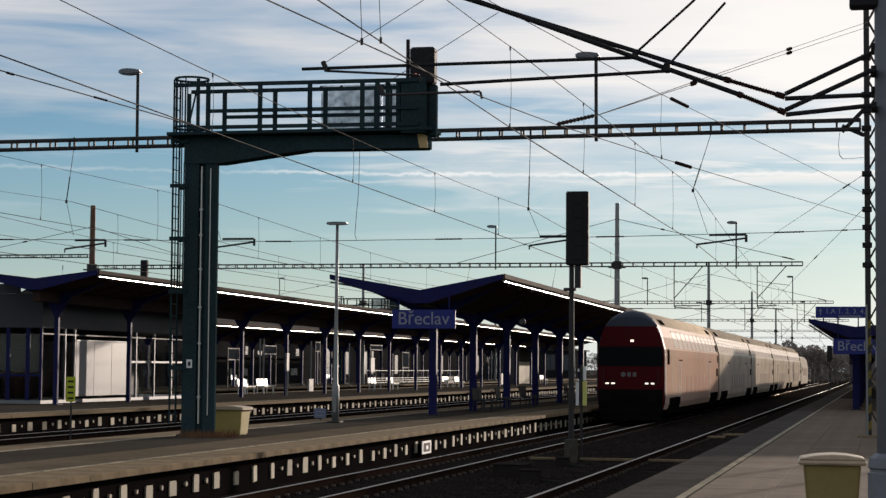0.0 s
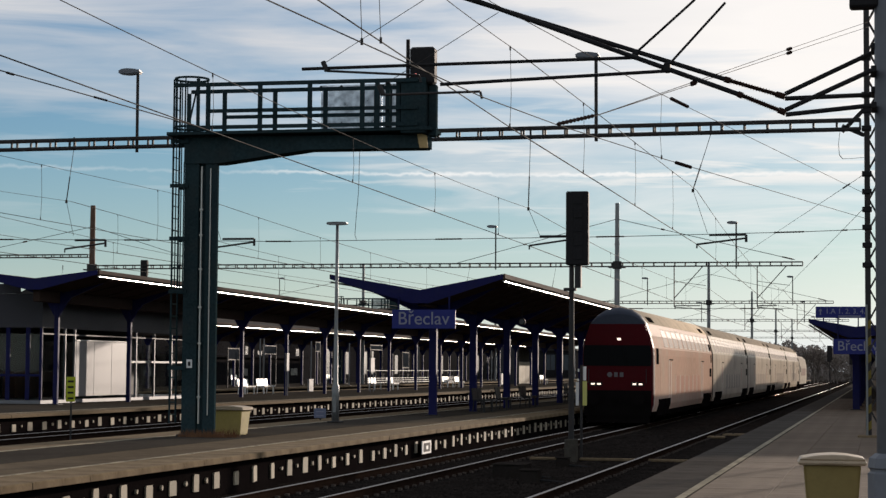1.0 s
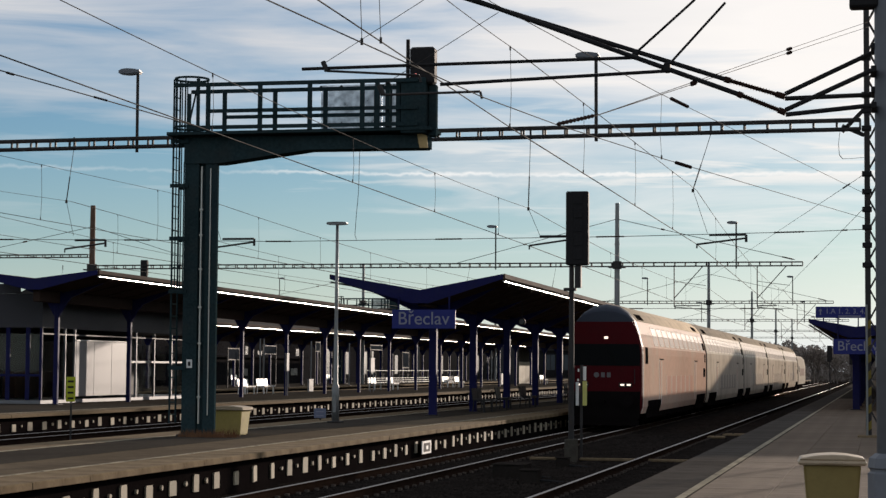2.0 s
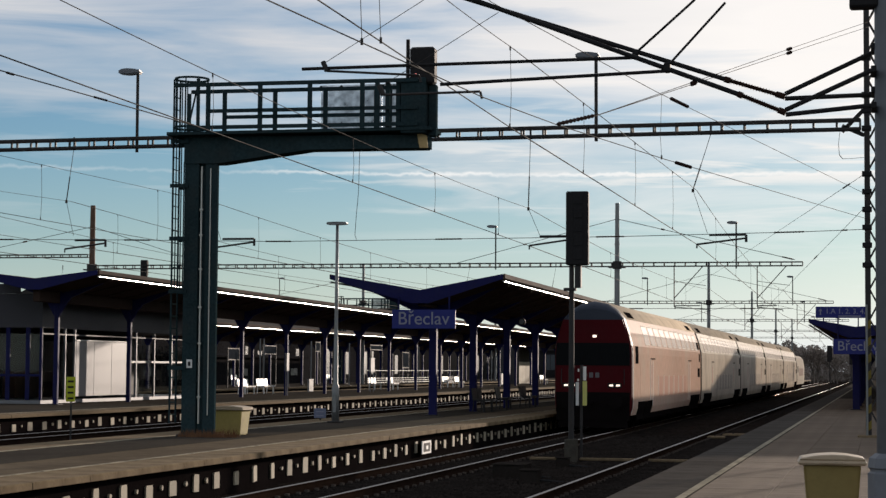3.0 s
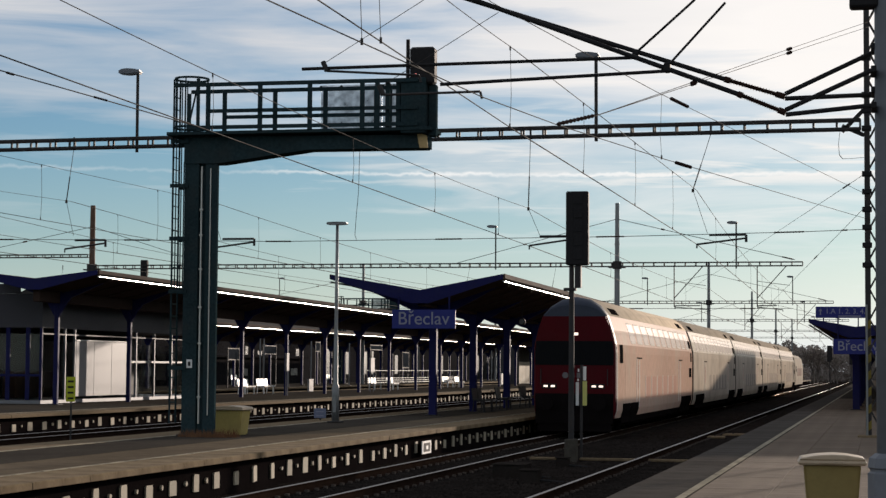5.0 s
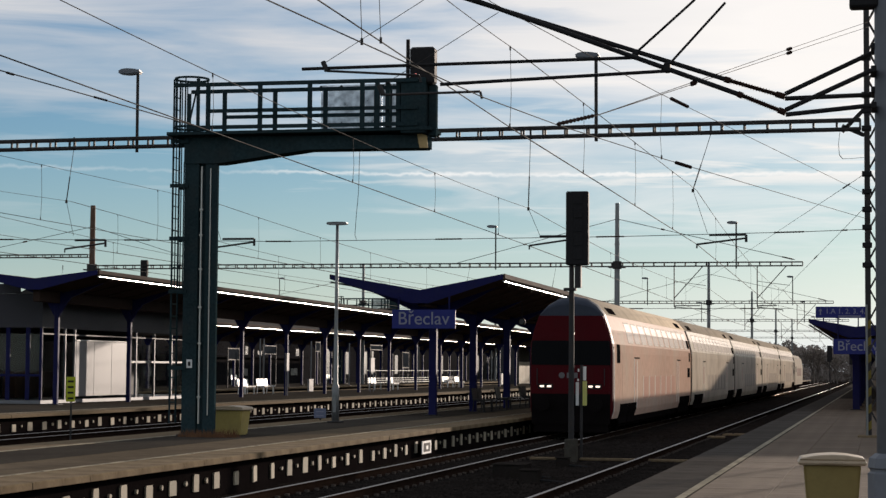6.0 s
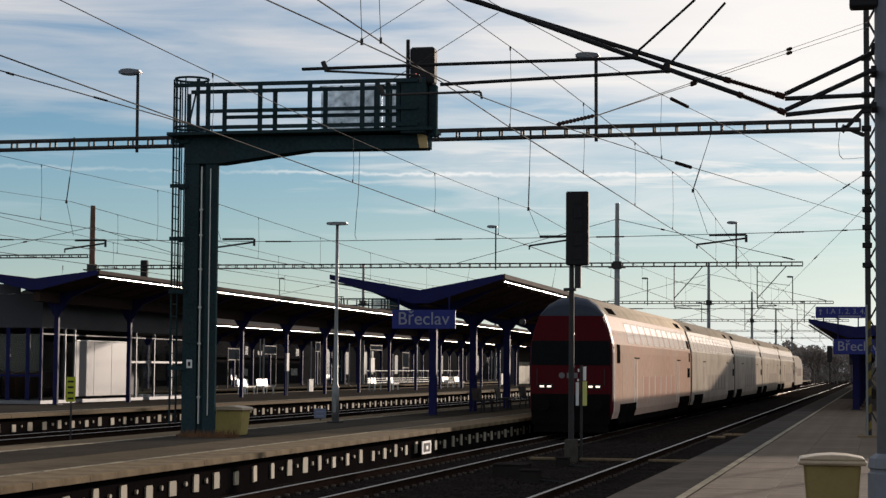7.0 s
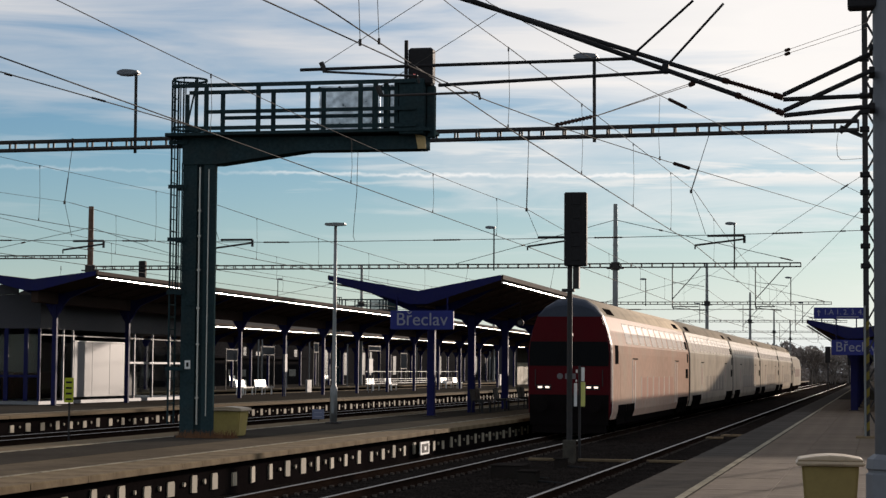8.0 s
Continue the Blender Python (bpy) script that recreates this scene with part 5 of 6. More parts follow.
for y, rz in ((70.6, -5), (74.6, 3), (80.0, -3), (91.5, 2)):
    bench(-14.9, y, "dark bench in the canopy's shade", DARKSEAT, rz, "dark benches", 2)


def shelter():
    """Glazed waiting shelter under the far canopy with a white closed panel."""
    g = thing("waiting_shelter", (-34.35, 74.2, PLAT), "blue framed glazed waiting shelter with a white closed panel", "waiting shelter")
    W, L, Hh = 3.4, 19.0, 3.20
    part("plinth", box((-W, 0, 0), (0, L, 0.16), 0.01), FRAMEGREY, g, "grey plinth strip")
    part("header", box((-W - 0.05, -0.05, Hh), (0.05, L + 0.05, Hh + 1.42), 0.01), HEADER, g, "grey header band")
    part("end_panel", box((-W - 1.6, -0.05, Hh + 1.425), (-1.0, 0.05, Hh + 1.85), 0.01), HEADER, g, "dark infill panel under the roof wing")
    part("inner_wall", box((-W, 0.1, 0.16), (-W + 0.08, L, Hh)), DARKWALL, g, "dark inner wall")
    part("cross_wall", box((-W + 0.1, 9.5, 0.16), (-0.08, 9.6, Hh)), DARKWALL, g)
    for y in (0.0, 2.35, 3.36, 9.40, 10.4, 12.7, 15.0, 17.2, L):
        part("mullion", box((-0.06, y - 0.05, 0.16), (0.05, y + 0.05, Hh), 0.008), BLUE if y in (0.0, 9.40) else FRAMEGREY, g, "window post")
    for x in (-3.3, -2.4, -1.5, -0.6):
        part("mullion", box((x - 0.09, -0.05, 0.16), (x + 0.09, 0.05, Hh), 0.008), BLUE, g, "blue end post")
    part("end_rail", box((-W, -0.04, 1.15), (0, 0.04, 1.25), 0.005), BLUE, g)
    part("rail", box((-0.04, 9.5, 1.76), (0.04, L, 1.86), 0.005), FRAMEGREY, g, "pale cross rail")
    part("rail", box((-0.04, 0, 2.92), (0.04, L, 2.98), 0.005), HEADER, g, "dark top rail")
    for y0, y1 in ((3.42, 5.38), (5.40, 7.36), (7.38, 9.34)):
        part("white_panel", box((-0.03, y0, 0.28), (0.06, y1, 2.70), 0.008), WHITEPANEL, g, "cream white closed panel")
    for y0, y1 in ((0.05, 2.3), (2.4, 3.3), (10.45, 12.65), (12.75, 14.95), (15.05, 17.15), (17.25, 18.95)):
        o = part("pane", box((-0.012, y0, 0.2), (0.0, y1, 2.62)), SHADEGLASS, g, "dim glass pane")
    for x0, x1 in ((-3.2, -2.5), (-2.3, -1.6), (-1.4, -0.7), (-0.5, -0.1)):
        part("pane", box((x0, -0.01, 0.2), (x1, 0.0, 2.95)), SHADEGLASS, g, "dim glass pane")
    part("panel_cap", box((-0.04, 3.40, 2.705), (0.09, 9.36, 2.75), 0.006), WHITE, g, "bright strip over the white panels")
    part("inner_shelf", box((-3.2, 3.0, 0.2), (-2.6, 8.5, 1.35), 0.02), BROWNBOX, g, "brown cupboard inside")
    return g


HEADER = material("grey_header_panel", (0.058, 0.055, 0.063), 0.6, vary=0.08, scale=3)
DARKWALL = material("dark_inner_wall", (0.045, 0.04, 0.04), 0.7, vary=0.2, scale=2)
FRAMEGREY = material("grey_aluminium_frame", (0.22, 0.22, 0.23), 0.5, 0.3, vary=0.08, scale=4)
BROWNBOX = material("brown_varnished_board", (0.11, 0.05, 0.03), 0.5, vary=0.2, scale=3)
SHADEGLASS = pane_material("dim_glass", (0.55, 0.60, 0.60), 0.04)
shelter()


def plate_on_post(name, x, y, z, w, h, top, mat, label, category, bars=3):
    g = thing(name, (x, y, z), label, category)
    part("post", rod(bmesh.new(), (0, 0, 0), (0, 0, top), 0.03, 8), DARKSTEEL, g, "dark thin post")
    part("panel", box((-w / 2, -0.05, top - h), (w / 2, -0.032, top), 0.004), mat, g, "sign panel")
    for k in range(bars):
        zz = top - h + h * (k + 0.6) / (bars + 0.4)
        part("text_bar", box((-w * 0.33, -0.055, zz - h * 0.04), (w * 0.33, -0.052, zz + h * 0.04)), BLACK if mat is not SMALLBLUE else DULLMARK, g)
    return g


SMALLBLUE = material("faded_blue_plate", (0.14, 0.16, 0.24), 0.5, vary=0.1, scale=4)
plate_on_post("notice_sign", -23.1, 52.0, -0.3, 0.28, 0.72, 2.15, LIME, "yellow-green notice board on a dark post by the track", "notice sign", 4)
plate_on_post("platform_marker", -17.0, 57.0, PLAT, 0.38, 0.30, 0.36, SMALLBLUE, "low faded blue plate at the platform's edge", "platform marker", 2)

g = thing("distance_board", (-11.85, 49.2, 0.10), "small white board with a black square on the platform wall", "track sign")
part("panel", box((0.085, -0.5, -0.17), (0.12, 0.5, 0.17), 0.006), WHITE, g, "white board")
part("mark", box((0.121, -0.36, -0.115), (0.128, 0.36, 0.115)), BLACK, g)
part("mark", box((0.129, -0.12, -0.05), (0.133, 0.10, 0.04)), WHITE, g)

# posters, litter bins and small kit on the far platform
def info_case(x, y, w, h, z, label, mat):
    g = thing("info_case", (x, y, PLAT), label, "notice case", group="notice cases")
    part("case", box((-0.06, -w / 2, z), (0.06, w / 2, z + h), 0.01), mat, g, "flat case")
    for s in (-1, 1):
        part("leg", rod(bmesh.new(), (0, s * w * 0.4, 0), (0, s * w * 0.4, z), 0.025, 8), FRAMEGREY, g)
    part("case_frame", box((-0.07, -w / 2 - 0.03, z + h), (0.07, w / 2 + 0.03, z + h + 0.05), 0.008), FRAMEGREY, g)
    return g


for x, y, w, h, z in ((-33.0, 103.9, 0.44, 0.96, 1.39), (-33.0, 122.5, 0.98, 0.9, 1.31), (-36.0, 118.4, 0.95, 0.75, 0.05), (-34.8, 176.0, 0.8, 1.0, 0.1)):
    info_case(x, y, w, h, z, "pale notice case under the far canopy", WHITEPANEL)

g = thing("platform_shed", (-36.4, 193.4, PLAT), "white panelled shed beneath the far canopy's end", "shed")
for k in range(4):
    part("wall_panel", box((-0.06, 1.78 * k + 0.03, 0.06), (0.0, 1.78 * k + 1.75, 2.3), 0.01), PIER, g, "cream white wall panel")
part("body", box((-2.2, 0, 0), (-0.065, 7.12, 3.85), 0.02), HEADER, g, "dark shed body")
# darker colour paints the unlit upper wall above the sunlit panels
part("fascia", box((-0.06, 0, 2.34), (0.02, 7.12, 3.85), 0.01), DARKCONC, g, "upper panel with its shade painted dull grey")

# glazed screens, thin posts and a stair railing on the farthest platform
def glazed_screen(y0, y1, z0, z1):
    g = thing("glazed_screen", (-48.0, y0, PLAT), "grey glazed screen on thin legs beneath a distant canopy", "glazed screen", group="glazed screens")
    L = y1 - y0
    part("pane", box((-0.02, 0.05, z0 - PLAT), (0.02, L - 0.05, z1 - PLAT)), SCREENPANE, g, "pale grey pane")
    for z in (z0 - PLAT, z1 - PLAT):
        part("rail", box((-0.04, 0.0, z - 0.04), (0.04, L, z + 0.04), 0.005), DARKSTEEL, g)
    for y in (0.0, L):
        part("leg", box((-0.04, y - 0.04, 0.0), (0.04, y + 0.04, z1 - PLAT + 0.1), 0.005), DARKSTEEL, g)
    return g


SCREENPANE = material("dim_reflecting_pane", (0.03, 0.035, 0.042), 0.6, vary=0.3, scale=1.2, spec=0.0)
for y0, y1, z0, z1 in ((136.4, 139.0, 2.68, 3.52), (144.7, 148.1, 3.19, 3.84), (190.1, 192.8, 2.16, 3.72), (159.2, 160.6, 3.54, 4.32), (177.4, 181.9, 3.87, 4.31), (241.3, 242.9, 2.31, 5.07)):
    glazed_screen(y0, y1, z0, z1)


def thin_post(x, y, h):
    g = thing("thin_post", (x, y, PLAT), "thin galvanised post standing on a distant island platform", "post", group="thin posts")
    part("pole", rod(bmesh.new(), (0, 0, 0), (0, 0, h), 0.06, 8), GALV, g, "pale galvanised pole")
    part("foot", box((-0.12, -0.12, 0), (0.12, 0.12, 0.03), 0.005), DARKSTEEL, g)
    return g


for y in (138.1, 139.0, 145.2, 151.4, 163.0, 189.0, 226.3):
    thin_post(-46.0, y, 3.75)


def stair_railing():
    g = thing("stair_railing", (-45.6, 167.5, PLAT), "pale metal railing round a stairway on a distant island platform", "railing")
    part("handrail", box((-0.04, 0, 1.30), (0.04, 39.0, 1.35), 0.01), GALV, g, "pale handrail")
    for z in (0.22, 0.42, 0.62):
        part("rail", box((-0.02, 0, z - 0.02), (0.02, 39.0, z + 0.02)), GALV, g)
    for k in range(14):
        part("post", box((-0.03, 3 * k - 0.03, 0), (0.03, 3 * k + 0.03, 1.30), 0.005), DARKSTEEL, g)
    return g


stair_railing()


# crossing cable trough and small trackside kit
g = thing("cable_crossing", (0, 48.9, 0), "pale cable cover lying across the tracks", "cable cover")
part("cover", box((-8.9, -0.09, -0.16), (-7.9, 0.09, -0.09), 0.015), SLAB, g, "pale cover strip")
part("cover", box((-7.6, -0.09, -0.16), (-5.95, 0.09, -0.09), 0.015), SLAB, g, "pale cover strip")
part("cover", box((-5.83, -0.09, -0.16), (-4.46, 0.09, -0.09), 0.015), SLAB, g, "pale cover strip")


def track_box(x, y, w, d, h, label):
    g = thing("trackside_box", (x, y, -0.22), label, "trackside box", group="trackside boxes")
    part("body", box((-w / 2, -d / 2, 0), (w / 2, d / 2, h), 0.02), SLEEPER, g, "dark grimy body")
    part("lid", box((-w / 2 - 0.02, -d / 2 - 0.02, h), (w / 2 + 0.02, d / 2 + 0.02, h + 0.03), 0.008), SLEEPER, g)
    part("conduit", rod(bmesh.new(), (w / 2, 0, 0.08), (w / 2 + 0.5, 0.1, 0.03), 0.03, 8), RUBBER, g)
    return g


track_box(-7.9, 41.2, 0.7, 0.9, 0.32, "low dark box between the tracks")
track_box(-7.2, 39.6, 0.4, 0.5, 0.28, "small dark box between the tracks")
track_box(-7.55, 45.9, 0.3, 0.3, 0.25, "small dark box beside the signal's base")

def concrete_cover(x, y, rz):
    g = thing("concrete_cover", (x, y, -0.16), "small pale concrete cover lying in the ballast", "concrete cover", group="covers in the ballast", rz=rz)
    part("slab", box((-0.35, -0.5, 0), (0.35, 0.5, 0.06), 0.01), SLAB, g, "pale weathered slab")
    part("lifting_eye", rod(bmesh.new(), (0, -0.2, 0.06), (0, -0.2, 0.09), 0.03, 8), DARKSTEEL, g)
    return g


concrete_cover(-5.65, 66.8, 4)
concrete_cover(-5.2, 69.5, -3)

# loose stones on the ballast
def stones(name, n, x0, x1, y0, y1, z, smin, smax):
    verts, faces = [], []
    for i in range(n):
        x, y, s = random.uniform(x0, x1), y0 + (y1 - y0) * random.random() ** 1.4, random.uniform(smin, smax)
        b = len(verts)
        rz = random.uniform(0, 6.28)
        for k in range(4):
            t = rz + k * math.pi / 2 + random.uniform(-0.3, 0.3)
            verts.append((x + s * math.cos(t), y + s * math.sin(t), z + random.uniform(-0.3, 0.3) * s))
        verts.append((x, y, z + s * random.uniform(0.5, 0.9)))
        for k in range(4):
            faces.append((b + k, b + (k + 1) % 4, b + 4))
    me = bpy.data.meshes.new(name)
    me.from_pydata(verts, [], faces)
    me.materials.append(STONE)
    return tagged(new(name, me), "dark loose ballast stones along the tracks", "ballast stones", kind="stuff")


stones("ballast_stones", 42000, EDGE_A0 + 0.05, EDGE_R - 0.1, 16, 110, -0.175, 0.02, 0.045)

# dry weeds at the gantry's foot
def weeds(name, x, y, n, spread, label):
    verts, faces = [], []
    for i in range(n):
        a, r = random.uniform(0, 6.28), spread * random.random() ** 0.6
        px, py = x + r * math.cos(a) * 2.2, y + r * math.sin(a)
        h = random.uniform(0.06, 0.22)
        lean = (random.uniform(-0.08, 0.08), random.uniform(-0.08, 0.08))
        b = len(verts)
        verts += [(px - 0.008, py, PLAT), (px + 0.008, py, PLAT), (px + lean[0], py + lean[1], PLAT + h)]
        faces.append((b, b + 1, b + 2))
    me = bpy.data.meshes.new(name)
    me.from_pydata(verts, [], faces)
    me.materials.append(WEED)
    return tagged(new(name, me), label, "weeds", kind="stuff")


WEED = material("dry_weed", (0.16, 0.08, 0.04), 0.9, vary=0.3, scale=10)
weeds("dry_weeds", -15.3, 42.2, 500, 0.35, "dry brown weeds at the gantry's foot")


def platform_clock():
    g = thing("platform_clock", (-13.45, 72.0, 3.98), "round clock hung under the canopy's edge", "clock")
    part("face", rod(bmesh.new(), (0, -0.07, 0), (0, 0.07, 0), 0.125, 20), HEADER, g, "grey round face")
    part("rim", rod(bmesh.new(), (0, -0.06, 0), (0, 0.06, 0), 0.14, 20), BLACK, g)
    part("dial", rod(bmesh.new(), (0, -0.075, 0), (0, -0.071, 0), 0.09, 16), FRAMEGREY, g)
    part("hanger", rod(bmesh.new(), (0, 0, 0.1), (0, 0, 0.75), 0.02, 8), BLACK, g)
    return g


platform_clock()


# ---- overhead wires ----
def wire_line(bm, pts, r=0.012, n=5):
    """Adds one continuous thin wire through the points."""
    pts = [Vector(p) for p in pts]
    w = (pts[-1] - pts[0]).normalized()
    u = w.orthogonal().normalized()
    v = w.cross(u)
    rings = [[bm.verts.new(p + (u * math.cos(t) + v * math.sin(t)) * r) for t in [2 * math.pi * i / n for i in range(n)]] for p in pts]
    for a, b in zip(rings, rings[1:]):
        for i in range(n):
            j = (i + 1) % n
            bm.faces.new((a[i], a[j], b[j], b[i]))


def overhead_line(name, label, contact, spans, droppers=()):
    """Contact wire, sagging messenger wire and droppers over one track. Spans: (y, x, messenger height, sag of the span that follows)."""
    g = thing(name, (0, 0, 0), label, "overhead wires")

    def place(y):
        for (ya, xa, ha, sag), (yb, xb, hb, _) in zip(spans, spans[1:]):
            if ya <= y <= yb:
                u = (y - ya) / (yb - ya)
                return xa + (xb - xa) * u, ha + (hb - ha) * u - 4 * sag * u * (1 - u)

    for (ya, *_), (yb, *_) in zip(spans, spans[1:]):
        ys = [ya + (yb - ya) * i / 14 for i in range(15)]
        cw, mw = bmesh.new(), bmesh.new()
        wire_line(cw, [(place(y)[0], y, contact) for y in ys], 0.0075 + 0.00007 * max(0, ya))
        wire_line(mw, [(place(y)[0], y, place(y)[1]) for y in ys], 0.0055 + 0.00006 * max(0, ya))
        part("contact_wire", cw, COPPER, g, "dark contact wire")
        part("messenger_wire", mw, COPPER, g, "dark messenger wire")
    for y in droppers:
        x, z = place(y)
        bm = bmesh.new()
        wire_line(bm, [(x, y, z), (x + 0.015, y + 0.01, z - (z - contact) * 0.6), (x, y, contact)], 0.0035 + 0.00003 * y, 4)
        rod(bm, (x, y, z - 0.05), (x, y, z + 0.01), 0.012, 5)
        rod(bm, (x, y, contact - 0.01), (x, y, contact + 0.05), 0.012, 5)
        part("dropper", bm, COPPER, g, "thin dropper with clamps")
    return g


def run_on(xs, hi, sag, first=113.0):
    """Span rows that carry a line on from portal to portal into the distance."""
    return [(first + 66.3 * k, x, hi, sag) for k, x in enumerate(xs)]


overhead_line("overhead_line", "contact and messenger wires over the near track", 5.41, [(0.0, -4.75, 6.80, 0.30), (25.0, -4.81, 6.50, 0.0), (48.9, -4.60, 6.80, 0.45)] + run_on((-5.6, -5.0, -5.4, -5.0, -5.4), 6.9, 0.5), (24.8, 30.9, 37.2, 43.6, 56.0, 66.0, 76.0, 86.0, 96.0, 106.0))
overhead_line("overhead_line", "contact and messenger wires over the train's track", 5.40, [(13.0, -8.86, 6.38, 0.21), (48.9, -8.97, 6.38, 0.35)] + run_on((-9.8, -9.4, -9.8, -9.4, -9.8), 6.9, 0.5), (24.5, 31.7, 38.0, 44.8, 56.5, 66.0, 76.0, 86.0, 96.0))
overhead_line("overhead_line", "contact and messenger wires beside the middle platform", 5.35, [(-17.0, -18.3, 6.66, 0.20), (48.9, -17.72, 6.66, 0.50)] + run_on((-18.3, -17.7, -18.3, -17.7, -18.3), 6.8, 0.5), (38.3, 45.0, 53.0, 59.5, 66.0, 75.0, 85.0))
overhead_line("overhead_line", "contact and messenger wires between the platforms", 5.49, [(-17.0, -21.2, 6.72, 0.50), (48.9, -21.85, 6.72, 0.50)] + run_on((-22.3, -21.7, -22.3, -21.7, -22.3), 6.8, 0.5), (52.3, 60.0, 68.0, 76.0, 85.0, 94.0))
overhead_line("overhead_line", "contact and messenger wires by the far platform", 5.6, [(-17.0, -26.4, 6.8, 0.5), (48.9, -26.0, 6.8, 0.5)] + run_on((-26.4, -26.0, -26.4, -26.0), 6.8, 0.5), (62.0, 72.0, 82.0))
overhead_line("overhead_line", "contact and messenger wires beyond the far platform", 5.6, [(48.9, -41.0, 6.9, 0.6)] + run_on((-41.3, -40.8, -41.2), 6.9, 0.6))
overhead_line("overhead_line", "contact and messenger wires of distant tracks", 5.6, [(48.9, -47.0, 6.9, 0.6)] + run_on((-47.3, -46.8, -47.2), 6.9, 0.6))


def span_wire(name, a, b, r, label, insul=(), sag=0.0):
    """A single wire between two points with rod insulators strung on it at given fractions."""
    g = thing(name, a, label, "overhead wires")
    a, b = Vector(a), Vector(b)
    bm = bmesh.new()
    pts = [Vector((0, 0, 0)).lerp(b - a, i / 10) - Vector((0, 0, 4 * sag * (i / 10) * (1 - i / 10))) for i in range(11)]
    wire_line(bm, pts, r)
    part("wire", bm, COPPER, g, "dark wire")
    for u0, u1 in insul:
        bm = bmesh.new()
        q = lambda u: (b - a) * u - Vector((0, 0, 4 * sag * u * (1 - u)))
        insulator(bm, q(u0), q(u1), r * 3.0, 18)
        part("insulator", bm, PORCELAIN, g, "brown rod insulator")
    return g


# cross-span wire of the second portal
span_wire("span_wire", (-5.0, 113.0, 5.8), (-49.0, 113.0, 5.75), 0.016, "thin cross-span wire below the second portal", [(0.05, 0.07), (0.2, 0.22), (0.36, 0.38), (0.55, 0.57)])


def registration(x, y, dx, z, label):
    """Bent registration arm from the cross-span to a contact wire."""
    g = thing("registration_arm", (x, y, z), label, "registration arm", group="registration arms")
    bm = bmesh.new()
    rod(bm, (dx, 0, 0.24), (0.25 * dx, 0, 0.24), 0.03, 8)
    rod(bm, (dx, 0, 0.05), (dx, 0, 0.24), 0.035, 8)
    part("bracket", bm, DARKSTEEL, g, "dark bracket tube")
    bm = bmesh.new()
    rod(bm, (dx * 0.98, 0, 0.15), (0, 0, 0.0), 0.025, 8)
    rod(bm, (0, 0, 0.0), (0, 0, -0.1), 0.02, 8)
    part("arm", bm, DARKSTEEL, g, "thin dark steady arm")
    return g


for x, dx in ((-4.64, 1.25), (-9.0, 1.1), (-17.75, 1.2), (-22.05, 1.2)):
    registration(x + 0.05, 48.9, dx, 5.40, "dark steady arm holding a contact wire")
for x, dx in ((-5.6, -1.45), (-9.9, -2.0), (-18.3, 1.3), (-22.3, 1.3)):
    registration(x, 113.0, dx, 5.72, "dark steady arm holding a contact wire")


def hanger(x, y, z0, z1, dx, label, tail):
    """Suspension string with a rod insulator from a beam to a messenger wire, and a tail wire down to the steady arm."""
    g = thing("suspension_string", (x, y, z0), label, "suspension string", group="suspension strings")
    a, b = Vector((dx, 0, 0)), Vector((0, 0, z1 - z0))
    bm = bmesh.new()
    rod(bm, a, a.lerp(b, 0.55), 0.009, 6)
    rod(bm, a + Vector((0, 0, -0.02)), a + Vector((0, 0, 0.26)), 0.03, 6)
    part("rod", bm, DARKSTEEL, g)
    bm = bmesh.new()
    insulator(bm, a.lerp(b, 0.55), b, 0.022, 16)
    part("insulator", bm, PORCELAIN, g, "brown rod insulator")
    bm = bmesh.new()
    rod(bm, b + Vector((0, 0, -0.06)), b + Vector((0, 0, 0.03)), 0.035, 6)
    rod(bm, b, Vector((tail[0] - x, 0, tail[1] - z0)), 0.007, 5)
    part("tail_wire", bm, COPPER, g, "thin slanting tail wire")
    return g


for x, z1, dx, tail in ((-4.69, 6.80, 0.46, (-4.32, 5.68)), (-8.98, 6.38, 0.05, (-8.68, 5.68)), (-17.8, 6.66, 0.2, (-17.45, 5.62)), (-21.98, 6.73, 0.2, (-21.75, 5.77))):
    hanger(x, 48.9, 8.24, z1, dx, "suspension string hanging from the portal beam", tail)
for x in (-19.3, -24.6, -51.2):
    hanger(x, 113.0, 8.28, 6.9, 0.25, "suspension string hanging from the portal beam", (x + 0.3, 5.9))
g = thing("hanging_cable", (-13.58, 48.9, 0), "thin slack cable hanging from the portal beam to the cross-span wire", "cable")
bm = bmesh.new()
wire_line(bm, [(0.02, 0, 8.24), (0.0, 0, 7.6), (-0.01, 0, 6.9), (-0.07, 0, 6.2), (-0.10, 0, 5.72), (-0.06, 0, 5.6)], 0.008)
part("cable", bm, COPPER, g)
g = thing("hanging_cable", (-1.0, 48.9, 0), "thin looped cable between the portal beam and the lattice mast", "cable")
bm = bmesh.new()
wire_line(bm, [(0.02, -0.2, 8.22), (-0.02, -0.2, 7.9), (0.0, -0.2, 7.62), (0.08, -0.2, 7.52), (0.25, -0.2, 7.52), (0.6, -0.15, 7.55)], 0.009)
part("cable", bm, COPPER, g)


# insulated feeder wires slanting from mast to mast
def run_out(name, label, nodes, r, insul=()):
    """A wire through several clamps, with short insulators between the given pairs of points."""
    g = thing(name, (0, 0, 0), label, "overhead wires")
    bm = bmesh.new()
    wire_line(bm, nodes, r)
    part("wire", bm, COPPER, g, "dark wire")
    for a, b, w in insul:
        bm = bmesh.new()
        insulator(bm, a, b, w, 10)
        part("insulator", bm, PORCELAIN, g, "brown rod insulator")
    return g


